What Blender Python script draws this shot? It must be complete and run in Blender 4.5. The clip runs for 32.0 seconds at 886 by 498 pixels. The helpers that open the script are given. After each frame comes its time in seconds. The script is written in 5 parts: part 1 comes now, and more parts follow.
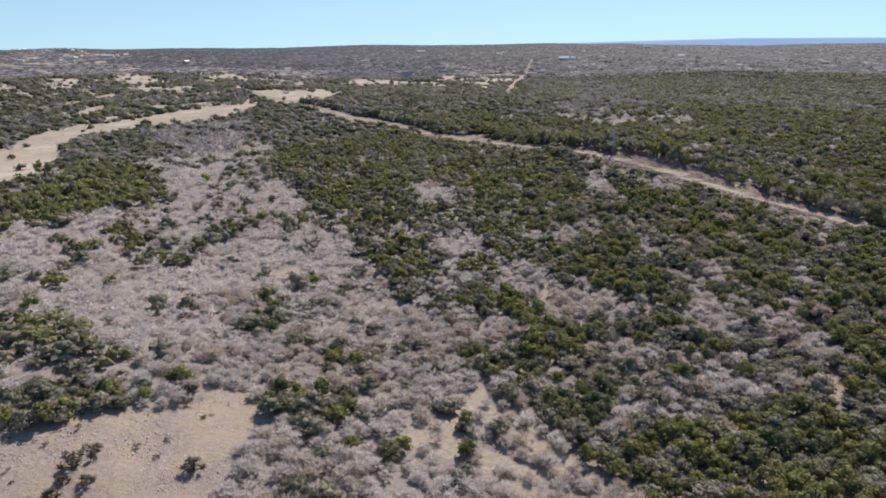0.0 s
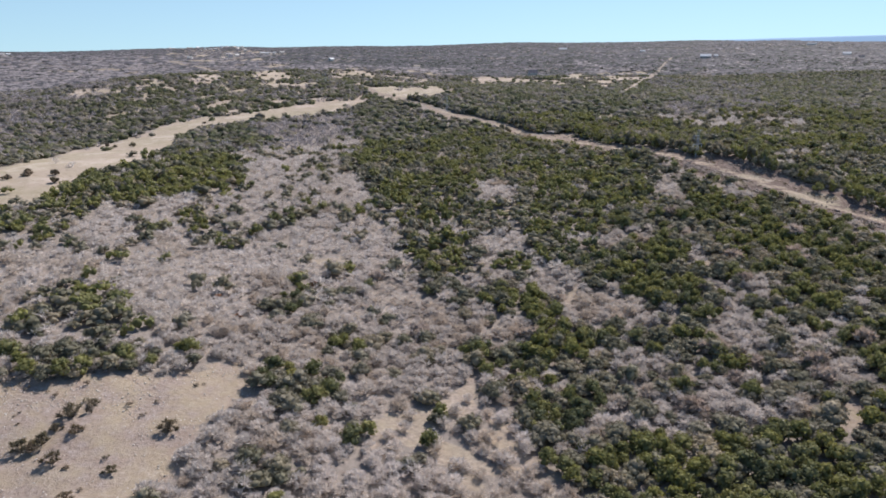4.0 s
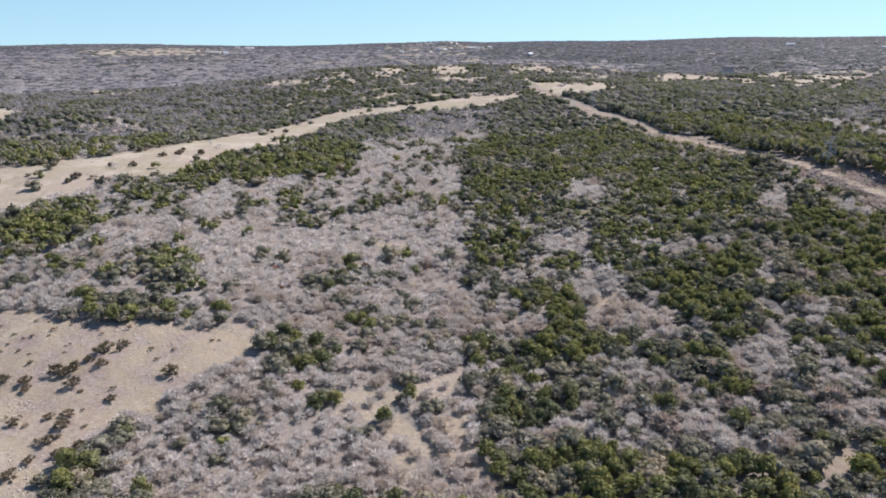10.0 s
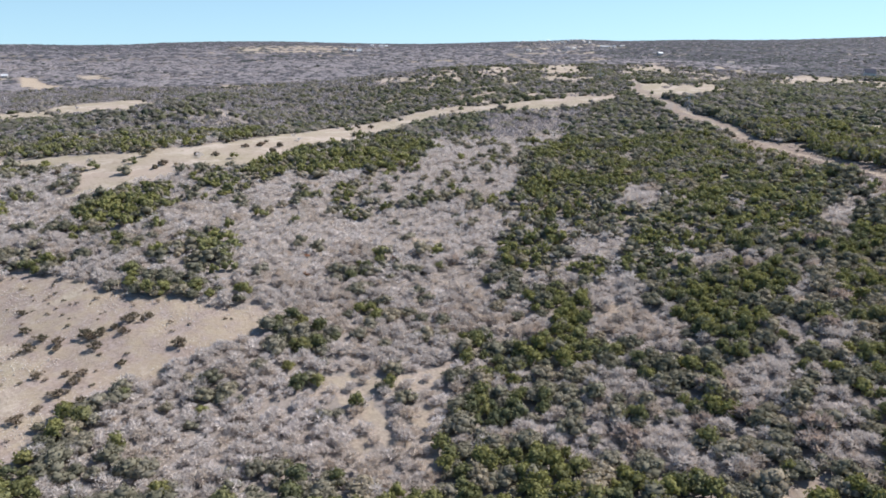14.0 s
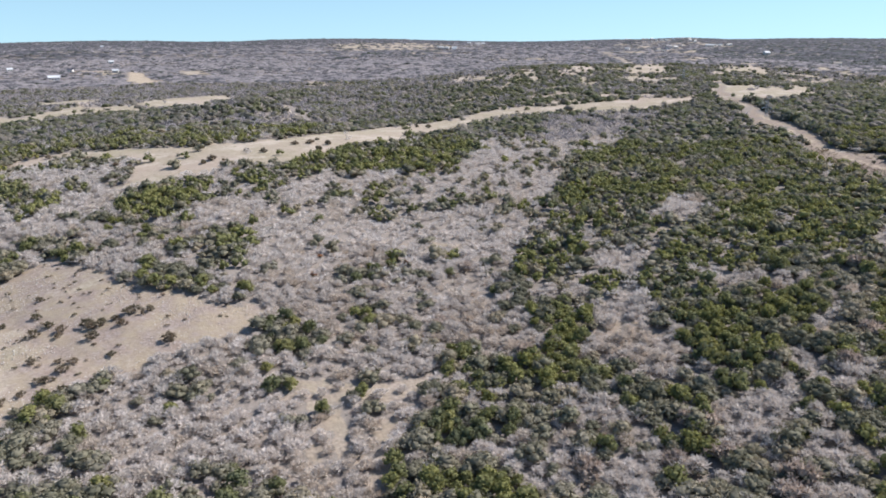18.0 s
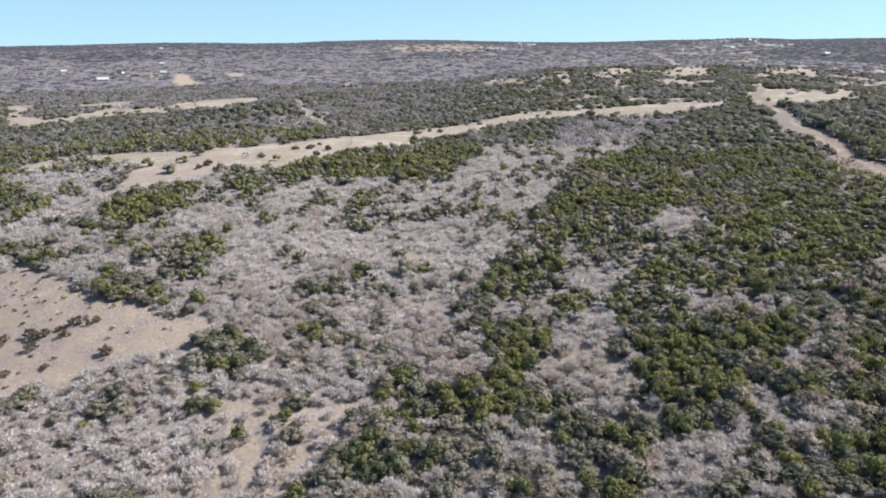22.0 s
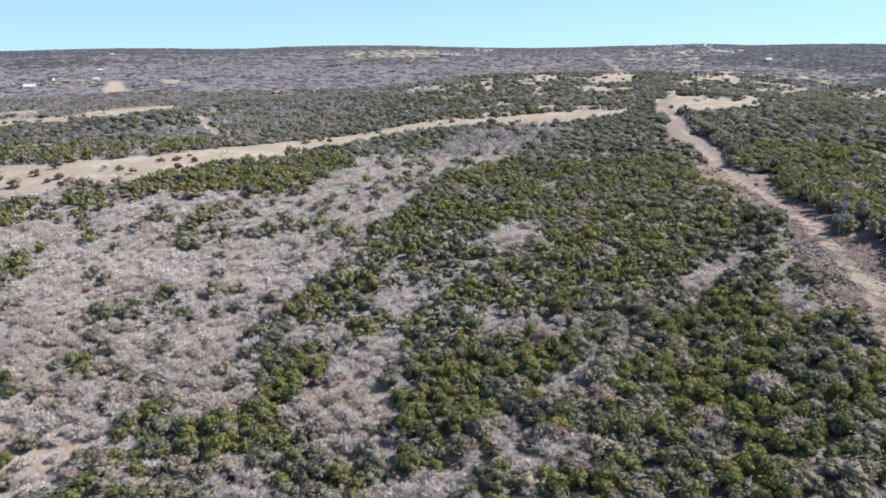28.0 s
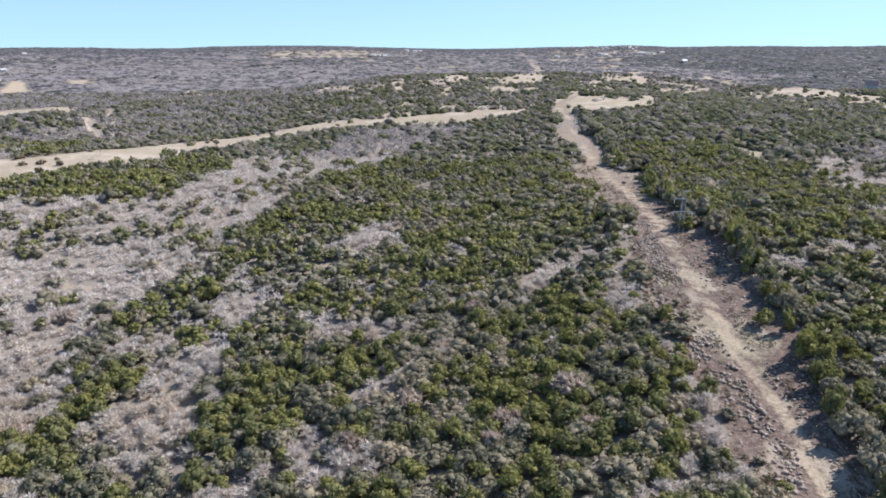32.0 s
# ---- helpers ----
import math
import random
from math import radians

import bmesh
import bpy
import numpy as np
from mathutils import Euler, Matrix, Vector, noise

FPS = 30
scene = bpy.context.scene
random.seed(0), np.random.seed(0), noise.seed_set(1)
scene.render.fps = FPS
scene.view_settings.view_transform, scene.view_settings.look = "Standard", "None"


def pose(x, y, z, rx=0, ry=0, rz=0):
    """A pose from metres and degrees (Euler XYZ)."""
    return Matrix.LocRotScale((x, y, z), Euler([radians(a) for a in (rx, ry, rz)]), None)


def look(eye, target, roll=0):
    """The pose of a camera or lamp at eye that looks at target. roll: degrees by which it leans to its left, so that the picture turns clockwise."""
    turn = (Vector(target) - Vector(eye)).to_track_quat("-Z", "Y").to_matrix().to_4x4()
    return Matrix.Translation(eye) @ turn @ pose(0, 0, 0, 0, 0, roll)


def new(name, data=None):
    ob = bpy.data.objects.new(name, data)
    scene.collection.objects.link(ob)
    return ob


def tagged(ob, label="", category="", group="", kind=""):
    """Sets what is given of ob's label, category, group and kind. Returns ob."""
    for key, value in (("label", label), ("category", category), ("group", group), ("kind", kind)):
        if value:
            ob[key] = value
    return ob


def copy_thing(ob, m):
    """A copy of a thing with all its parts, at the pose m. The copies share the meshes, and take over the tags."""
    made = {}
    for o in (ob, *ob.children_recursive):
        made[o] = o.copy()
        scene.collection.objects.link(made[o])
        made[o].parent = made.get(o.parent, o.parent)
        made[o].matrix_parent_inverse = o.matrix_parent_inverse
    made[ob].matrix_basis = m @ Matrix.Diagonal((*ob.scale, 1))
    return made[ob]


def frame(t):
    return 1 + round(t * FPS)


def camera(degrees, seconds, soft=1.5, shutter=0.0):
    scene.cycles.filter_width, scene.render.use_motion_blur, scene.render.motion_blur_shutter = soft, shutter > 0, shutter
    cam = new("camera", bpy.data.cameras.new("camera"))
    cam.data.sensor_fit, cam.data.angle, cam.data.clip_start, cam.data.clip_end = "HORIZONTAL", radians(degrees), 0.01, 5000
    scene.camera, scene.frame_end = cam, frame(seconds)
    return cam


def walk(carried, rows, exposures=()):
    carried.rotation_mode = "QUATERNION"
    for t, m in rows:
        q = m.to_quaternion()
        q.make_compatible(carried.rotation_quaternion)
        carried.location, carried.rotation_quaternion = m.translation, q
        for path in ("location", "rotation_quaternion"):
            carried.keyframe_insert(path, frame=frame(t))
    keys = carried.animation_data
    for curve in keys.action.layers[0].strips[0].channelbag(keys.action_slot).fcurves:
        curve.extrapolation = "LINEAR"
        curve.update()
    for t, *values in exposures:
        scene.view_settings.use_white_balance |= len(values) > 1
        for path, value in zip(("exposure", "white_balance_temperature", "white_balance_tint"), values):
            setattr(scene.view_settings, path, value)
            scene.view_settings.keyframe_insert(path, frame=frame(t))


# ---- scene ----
PATH = [
    (0, (-39.04, 7.35, 77.19), (-14.64, 100.29, 49.49), -0.00),
    (1.5, (-26.87, 3.62, 77.27), (-9.72, 98.13, 49.47), -0.09),
    (3, (-14.70, 0.27, 77.45), (-4.84, 95.79, 49.54), -0.15),
    (4.5, (-2.51, -1.91, 77.66), (0.25, 94.05, 49.65), -0.18),
    (6, (9.66, -3.75, 77.89), (5.23, 92.09, 49.71), -0.22),
    (7.5, (22.04, -4.54, 78.18), (10.43, 90.65, 49.84), -0.15),
    (9, (34.45, -3.94, 78.27), (16.01, 90.12, 49.79), -0.20),
    (10.5, (46.93, -2.78, 78.36), (21.61, 89.65, 49.81), -0.25),
    (12, (59.10, -0.43, 78.65), (27.33, 90.00, 50.15), -0.23),
    (13.5, (71.26, 2.51, 78.88), (33.30, 90.45, 50.16), -0.17),
    (15.5, (85.20, 9.31, 79.43), (40.11, 93.83, 50.75), 0.11),
    (16.5, (90.23, 14.06, 79.59), (41.89, 96.70, 50.71), 0.14),
    (17.5, (94.21, 19.33, 79.77), (43.59, 100.55, 50.77), 0.04),
    (18.5, (98.14, 25.03, 80.03), (45.83, 105.17, 51.00), -0.06),
    (19.5, (102.47, 30.94, 80.23), (48.93, 110.28, 51.29), -0.18),
    (20.5, (106.59, 36.89, 80.47), (51.42, 115.11, 51.52), -0.28),
    (21.5, (110.56, 43.32, 80.81), (53.55, 120.23, 51.93), -0.22),
    (22.5, (114.30, 50.33, 81.02), (56.03, 126.28, 52.11), -0.29),
    (23.5, (118.56, 57.22, 81.31), (59.39, 132.55, 52.60), -0.49),
    (24.5, (123.63, 63.70, 81.66), (63.84, 138.60, 53.09), -0.45),
    (25.5, (129.73, 69.71, 81.87), (70.14, 144.78, 53.34), -0.46),
    (26.5, (136.21, 75.55, 82.00), (77.51, 151.33, 53.51), -0.44),
    (27.5, (142.72, 81.42, 82.08), (86.29, 158.96, 53.74), -0.26),
    (28.5, (149.10, 86.68, 81.82), (96.61, 167.02, 53.69), -0.11),
    (29.5, (154.91, 91.00, 81.74), (106.22, 173.77, 53.82), 0.02),
    (30.5, (159.96, 95.06, 81.46), (112.72, 178.66, 53.52), 0.09),
    (31.5, (165.29, 99.83, 81.41), (117.88, 183.30, 53.38), 0.11),
    (32, (167.56, 102.55, 81.29), (120.03, 185.91, 53.14), 0.11),
]
cam = camera(64.0, 32.0, soft=1.75)
walk(cam, [(t, look(eye, target, roll)) for t, eye, target, roll in PATH],
     exposures=[(0, 0.30, 6520, 18), (9, 0.45, 6340, 17), (19, 0.535, 6270, 15), (26, 0.555, 6260, 15), (32, 0.615, 6250, 15)])

# ---- light ----
SUN_AZ, SUN_EL = 38.0, 43.0          # degrees clockwise from +y, and above the horizon
world = bpy.data.worlds.new("sky")
scene.world = world
world.use_nodes = True
wn = world.node_tree.nodes
sky = wn.new("ShaderNodeTexSky")
sky.sky_type, sky.sun_disc = "NISHITA", False
sky.sun_elevation, sky.sun_rotation = radians(SUN_EL), radians(SUN_AZ)
sky.altitude, sky.air_density, sky.dust_density, sky.ozone_density = 300, 1.0, 0.1, 3.0
wn["Background"].inputs["Strength"].default_value = 0.102
way = wn.new("ShaderNodeTexCoord")      # the even light blue a little above the hazeless horizon
up = wn.new("ShaderNodeVectorMath")
up.inputs[1].default_value = (0, 0, 0.09)
world.node_tree.links.new(way.outputs["Generated"], up.inputs[0])
world.node_tree.links.new(up.outputs[0], sky.inputs["Vector"])
wt = wn.new("ShaderNodeMix")
wt.data_type, wt.blend_type = "RGBA", "MULTIPLY"
wt.inputs[0].default_value, wt.inputs[7].default_value = 1.0, (0.90, 1.0, 1.0, 1)
world.node_tree.links.new(sky.outputs["Color"], wt.inputs[6])
even = wn.new("ShaderNodeMix")          # thin haze evens the blue out towards the horizon
even.data_type = "RGBA"
even.inputs[7].default_value = (3.8, 6.1, 6.7, 1)
rise = wn.new("ShaderNodeSeparateXYZ")
world.node_tree.links.new(way.outputs["Generated"], rise.inputs[0])
low = wn.new("ShaderNodeMapRange")
low.inputs["From Min"].default_value, low.inputs["From Max"].default_value = 0.0, 0.3
low.inputs["To Min"].default_value, low.inputs["To Max"].default_value = 0.5, 0.0
world.node_tree.links.new(rise.outputs["Z"], low.inputs["Value"])
world.node_tree.links.new(low.outputs["Result"], even.inputs[0])
world.node_tree.links.new(wt.outputs[2], even.inputs[6])
world.node_tree.links.new(even.outputs[2], wn["Background"].inputs["Color"])

sun = new("sun", bpy.data.lights.new("sun", "SUN"))
sun.data.energy, sun.data.angle, sun.data.color = 4.55, radians(0.53), (1.0, 0.965, 0.91)
a, e = radians(SUN_AZ), radians(SUN_EL)
sun.matrix_world = look((0, 0, 300), (-math.sin(a) * math.cos(e), -math.cos(a) * math.cos(e), 300 - math.sin(e)))


# ---- materials ----
def mat(name, rough=0.85, spec=0.2):
    m = bpy.data.materials.new(name)
    m.use_nodes = True
    b = m.node_tree.nodes["Principled BSDF"]
    b.inputs["Roughness"].default_value = rough
    b.inputs["Specular IOR Level"].default_value = spec
    return m, m.node_tree, b


def node(nt, kind, **sets):
    n = nt.nodes.new(kind)
    for k, v in sets.items():
        n.inputs[k.replace("_", " ")].default_value = v
    return n


def link(nt, a, b):
    nt.links.new(a, b)


def ramp(nt, fac, stops):
    r = nt.nodes.new("ShaderNodeValToRGB")
    while len(r.color_ramp.elements) < len(stops):
        r.color_ramp.elements.new(0.5)
    for el, (p, c) in zip(r.color_ramp.elements, stops):
        el.position, el.color = p, (*c, 1)
    link(nt, fac, r.inputs["Fac"])
    return r.outputs["Color"]


def mix(nt, fac, a, b, mode="MIX"):
    n = nt.nodes.new("ShaderNodeMix")
    n.data_type, n.blend_type = "RGBA", mode
    for key, v in ((0, fac), (6, a), (7, b)):
        if isinstance(v, (int, float)):
            n.inputs[key].default_value = v
        elif isinstance(v, tuple):
            n.inputs[key].default_value = (*v, 1)
        else:
            link(nt, v, n.inputs[key])
    return n.outputs[2]


def mathn(nt, op, a, b=0.0, clamp=False):
    n = nt.nodes.new("ShaderNodeMath")
    n.operation, n.use_clamp = op, clamp
    for key, v in ((0, a), (1, b)):
        if isinstance(v, (int, float)):
            n.inputs[key].default_value = v
        else:
            link(nt, v, n.inputs[key])
    return n.outputs[0]


def noise_tex(nt, scale, detail=4.0, rough=0.55, coord=None):
    t = node(nt, "ShaderNodeTexNoise", Scale=scale, Detail=detail, Roughness=rough)
    if coord is None:
        coord = nt.nodes.new("ShaderNodeNewGeometry").outputs["Position"]
    link(nt, coord, t.inputs["Vector"])
    return t.outputs["Fac"]


def foliage(name, tints, leaf_lo, leaf_hi, rough=0.75, spec=0.1, trans=0.0, through_tint=(1.0, 1.05, 0.75)):
    """Colour by tree (tint attribute or the object's own random number) and by tuft."""
    m, nt, b = mat(name, rough, spec)
    att = nt.nodes.new("ShaderNodeAttribute")
    att.attribute_name = "tint"
    info = nt.nodes.new("ShaderNodeObjectInfo")
    both = mathn(nt, "FRACT", mathn(nt, "ADD", att.outputs["Fac"], mathn(nt, "MULTIPLY", info.outputs["Random"], 0.999)))
    base = ramp(nt, both, tints)
    geo = nt.nodes.new("ShaderNodeNewGeometry")
    lo = mathn(nt, "MULTIPLY_ADD", geo.outputs["Random Per Island"], leaf_hi - leaf_lo)
    lo.node.inputs[2].default_value = leaf_lo
    g = noise_tex(nt, 2.3, 3)
    k = mathn(nt, "MULTIPLY", lo, mathn(nt, "ADD", mathn(nt, "MULTIPLY", g, 0.7), 0.65))
    v = nt.nodes.new("ShaderNodeCombineXYZ")
    for i in range(3):
        link(nt, k, v.inputs[i])
    col = mix(nt, 1.0, base, v.outputs[0], "MULTIPLY")
    link(nt, col, b.inputs["Base Color"])
    if trans:
        thin = nt.nodes.new("ShaderNodeBsdfTranslucent")
        both = nt.nodes.new("ShaderNodeMixShader")
        both.inputs[0].default_value = trans
        link(nt, mix(nt, 1.0, col, through_tint, "MULTIPLY"), thin.inputs["Color"])
        link(nt, b.outputs[0], both.inputs[1])
        link(nt, thin.outputs[0], both.inputs[2])
        link(nt, both.outputs[0], nt.nodes["Material Output"].inputs["Surface"])
    return m


JUNIPER = foliage("juniper_foliage", [(0.0, (0.160, 0.171, 0.098)), (0.25, (0.209, 0.211, 0.093)), (0.5, (0.261, 0.254, 0.093)), (0.75, (0.227, 0.228, 0.119)), (1.0, (0.307, 0.285, 0.109))], 0.78, 1.18, trans=0.34, through_tint=(1.0, 1.0, 0.75))
OAK = foliage("oak_foliage", [(0.0, (0.178, 0.172, 0.117)), (0.3, (0.239, 0.225, 0.157)), (0.6, (0.312, 0.284, 0.214)), (0.8, (0.227, 0.216, 0.147)), (1.0, (0.375, 0.320, 0.228))], 0.78, 1.18, trans=0.34, through_tint=(1.0, 0.98, 0.85))
# Far woods: darker, greyer copies of the leaf colours, with canopy self-shade put in.
SHADED_JUNIPER = foliage("shaded_juniper_wood", [(0.0, (0.122, 0.136, 0.096)), (0.5, (0.160, 0.167, 0.101)), (1.0, (0.206, 0.202, 0.113))], 0.75, 1.22, trans=0.42)
SHADED_OAK = foliage("shaded_oak_wood", [(0.0, (0.200, 0.189, 0.152)), (0.5, (0.259, 0.238, 0.196)), (1.0, (0.319, 0.281, 0.240))], 0.75, 1.22, trans=0.45)
SHADED_BRUSH = foliage("shaded_bare_wood", [(0.0, (0.333, 0.304, 0.294)), (0.5, (0.396, 0.365, 0.355)), (1.0, (0.444, 0.403, 0.386))], 0.78, 1.18, trans=0.25, through_tint=(1.0, 0.98, 0.95))
# Most distant woods: blue-grey haze of the air is put into the leaf colours.
HAZED_JUNIPER = foliage("hazed_juniper_wood", [(0.0, (0.087, 0.099, 0.090)), (0.5, (0.105, 0.114, 0.104)), (1.0, (0.126, 0.132, 0.122))], 0.85, 1.12, trans=0.36)
HAZED_OAK = foliage("hazed_oak_wood", [(0.0, (0.128, 0.129, 0.140)), (0.5, (0.153, 0.150, 0.162)), (1.0, (0.185, 0.175, 0.185))], 0.85, 1.12, trans=0.36)
HAZED_BRUSH = foliage("hazed_bare_wood", [(0.0, (0.294, 0.276, 0.276)), (0.5, (0.344, 0.320, 0.318)), (1.0, (0.404, 0.369, 0.356))], 0.86, 1.12, trans=0.36, through_tint=(1.0, 0.98, 0.97))
BRUSH = foliage("bare_twigs", [(0.0, (0.606, 0.549, 0.492)), (0.4, (0.678, 0.620, 0.562)), (0.72, (0.726, 0.667, 0.613)), (0.9, (0.634, 0.559, 0.477)), (1.0, (0.562, 0.477, 0.388))], 0.89, 1.08, 0.85, 0.05, 0.34, (1.0, 0.98, 0.95))
SHRUB = foliage("dry_shrub", [(0.0, (0.17, 0.145, 0.095)), (0.5, (0.23, 0.185, 0.135)), (1.0, (0.28, 0.21, 0.15))], 0.6, 1.3, trans=0.3)
BROWN = foliage("brown_twigs", [(0.0, (0.42, 0.345, 0.29)), (0.5, (0.50, 0.41, 0.34)), (1.0, (0.54, 0.46, 0.40))], 0.7, 1.25, 0.8, 0.1, 0.4, (1.0, 0.96, 0.9))
RUST = foliage("rust_leaves", [(0.0, (0.26, 0.12, 0.06)), (1.0, (0.32, 0.16, 0.08))], 0.6, 1.3)


def bark_mat():
    m, nt, b = mat("bark", 0.9, 0.1)
    g = noise_tex(nt, 6.0, 5)
    link(nt, ramp(nt, g, [(0.3, (0.10, 0.085, 0.075)), (0.7, (0.23, 0.20, 0.18))]), b.inputs["Base Color"])
    return m


BARK = bark_mat()


def ground_mat():
    """Leaf litter, with stony tan soil, dry grass and wheel-worn gravel where the land has them."""
    m, nt, b = mat("dry_ground", 0.95, 0.1)
    att = nt.nodes.new("ShaderNodeAttribute")
    att.attribute_name = "land"
    sep = nt.nodes.new("ShaderNodeSeparateColor")
    link(nt, att.outputs["Color"], sep.inputs["Color"])
    fine = noise_tex(nt, 1.1, 6, 0.7)
    mid = noise_tex(nt, 0.16, 5, 0.6)
    big = noise_tex(nt, 0.021, 4)
    litter = ramp(nt, fine, [(0.25, (0.180, 0.155, 0.133)), (0.5, (0.285, 0.250, 0.215)), (0.75, (0.395, 0.350, 0.308))])
    litter = mix(nt, mathn(nt, "MULTIPLY", mid, 0.6), litter, (0.27, 0.225, 0.18))
    soil = ramp(nt, fine, [(0.2, (0.170, 0.125, 0.100)), (0.5, (0.300, 0.232, 0.182)), (0.8, (0.435, 0.360, 0.302))])
    soil = mix(nt, ramp(nt, noise_tex(nt, 0.5, 7, 0.78), [(0.42, (0, 0, 0)), (0.6, (0.75, 0.75, 0.75))]), soil, mix(nt, fine, (0.215, 0.165, 0.135), (0.50, 0.435, 0.385)))
    soil = mix(nt, ramp(nt, mid, [(0.4, (0, 0, 0)), (0.62, (1, 1, 1))]), soil, mix(nt, 0.6, soil, (0.396, 0.326, 0.211)))
    grass = ramp(nt, fine, [(0.2, (0.275, 0.228, 0.152)), (0.5, (0.395, 0.333, 0.240)), (0.8, (0.490, 0.424, 0.322))])
    grass = mix(nt, ramp(nt, mid, [(0.42, (0, 0, 0)), (0.66, (0.6, 0.6, 0.6))]), grass, (0.299, 0.264, 0.167))
    grass = mix(nt, ramp(nt, big, [(0.42, (0, 0, 0)), (0.58, (0.75, 0.75, 0.75))]), grass, (0.430, 0.345, 0.275))
    grass = mix(nt, ramp(nt, noise_tex(nt, 0.055, 5, 0.7), [(0.5, (0, 0, 0)), (0.62, (0.7, 0.7, 0.7))]), grass, (0.528, 0.449, 0.361))
    grass = mix(nt, ramp(nt, noise_tex(nt, 0.4, 4, 0.6), [(0.58, (0, 0, 0)), (0.68, (0.6, 0.6, 0.6))]), grass, (0.211, 0.180, 0.114))
    gravel = ramp(nt, fine, [(0.2, (0.317, 0.246, 0.176)), (0.5, (0.458, 0.370, 0.264)), (0.8, (0.563, 0.475, 0.370))])

    def edge(ch):
        s = mathn(nt, "ADD", sep.outputs[ch], mathn(nt, "MULTIPLY", mathn(nt, "SUBTRACT", fine, 0.5), 0.9))
        return mathn(nt, "MULTIPLY", mathn(nt, "SUBTRACT", s, 0.3), 2.5, True)

    rough_soil = ramp(nt, fine, [(0.3, (0.075, 0.052, 0.042)), (0.5, (0.18, 0.132, 0.108)), (0.7, (0.33, 0.255, 0.205))])
    c = mix(nt, edge("Red"), litter, mix(nt, att.outputs["Alpha"], mix(nt, ramp(nt, noise_tex(nt, 0.35, 5, 0.65), [(0.5, (0, 0, 0)), (0.64, (0.7, 0.7, 0.7))]), rough_soil, (0.25, 0.195, 0.158)), soil))
    c = mix(nt, edge("Green"), c, grass)
    c = mix(nt, edge("Blue"), c, gravel)
    link(nt, c, b.inputs["Base Color"])
    bump = node(nt, "ShaderNodeBump", Strength=0.9, Distance=0.35)
    link(nt, fine, bump.inputs["Height"])
    link(nt, bump.outputs["Normal"], b.inputs["Normal"])
    return m


GROUND = ground_mat()


def plain(name, col, rough=0.7, spec=0.3, metal=0.0, vary=0.25, scale=3.0):
    m, nt, b = mat(name, rough, spec)
    b.inputs["Metallic"].default_value = metal
    g = noise_tex(nt, scale, 5)
    lo, hi = tuple(c * (1 - vary) for c in col), tuple(min(1, c * (1 + vary)) for c in col)
    link(nt, ramp(nt, g, [(0.3, lo), (0.7, hi)]), b.inputs["Base Color"])
    return m


STONE = plain("limestone", (0.36, 0.30, 0.25), 0.9, 0.15, 0, 0.35, 1.7)
POLE = plain("weathered_pole", (0.38, 0.40, 0.42), 0.7, 0.3, 0.0, 0.2, 2.0)
STEEL = plain("galvanised_steel", (0.42, 0.44, 0.46), 0.5, 0.4, 0.6, 0.15, 2.0)
GLASSY = plain("insulator_porcelain", (0.55, 0.56, 0.58), 0.3, 0.5, 0, 0.1, 4.0)
WALL = plain("pale_plaster", (0.68, 0.64, 0.58), 0.85, 0.2, 0, 0.12, 0.8)
ROOF_W = plain("white_metal_roof", (0.68, 0.68, 0.66), 0.6, 0.5, 0.0, 0.06, 0.5)
ROOF_D = plain("dark_shingle_roof", (0.11, 0.11, 0.13), 0.8, 0.3, 0, 0.2, 1.5)
ROOF_T = plain("tan_metal_roof", (0.50, 0.42, 0.33), 0.6, 0.3, 0, 0.12, 0.7)
PANE = plain("window_glass", (0.03, 0.035, 0.04), 0.1, 0.6, 0, 0.1, 1.0)
PALE_STONE = plain("pale_limestone", (0.60, 0.54, 0.47), 0.9, 0.15, 0, 0.3, 1.7)
WIRE = plain("aluminium_wire", (0.24, 0.25, 0.27), 0.4, 0.5, 0.7, 0.05, 1.0)


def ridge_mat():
    m, nt, b = mat("glowing_haze_ridge", 1.0, 0.0)
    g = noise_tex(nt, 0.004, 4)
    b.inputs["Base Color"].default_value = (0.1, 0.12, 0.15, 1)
    # the range is no lamp: its haze blue is painted as emission
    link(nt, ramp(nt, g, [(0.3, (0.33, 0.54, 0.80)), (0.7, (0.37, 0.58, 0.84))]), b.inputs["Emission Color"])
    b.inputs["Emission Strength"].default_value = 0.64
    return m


RIDGE = ridge_mat()

# ---- the lie of the land ----
HILLS = [(6, 140, -4.4, 60), (-70, 135, 6.2, 45), (90, 150, -1.2, 55), (-30, 230, -6.4, 60), (30, 290, 2.2, 60), (120, 320, -3.6, 90), (-160, 290, 8.7, 90), (-275, 430, -7.5, 80), (-330, 395, 13.6, 50), (-150, 500, -2.0, 120), (-48, 670, 9.7, 160), (-874, 694, -11.1, 420), (-600, 900, -5.8, 350), (336, 1032, -9.8, 320), (582, 1413, 13.8, 350), (250, 400, 9.1, 150), (-1500, 2600, -10.4, 1100), (800, 800, 6.5, 350), (-300, 250, 7.1, 90), (-100, 1300, -0.8, 350), (-30, 110, -0.1, 40), (-100, 210, 1.7, 50), (-450, 500, 0.9, 120), (60, 420, -2.9, 100), (150, 325, 7.8, 45),
         (-285, 840, 15.5, 95), (-150, 1030, 13.0, 105), (-30, 1080, 6.5, 80), (-300, 715, 3.5, 60), (-292, 408, 4.5, 38), (20, 880, -2.5, 60), (-1750, 2650, 26.0, 420), (-80, 755, 3.0, 50)]
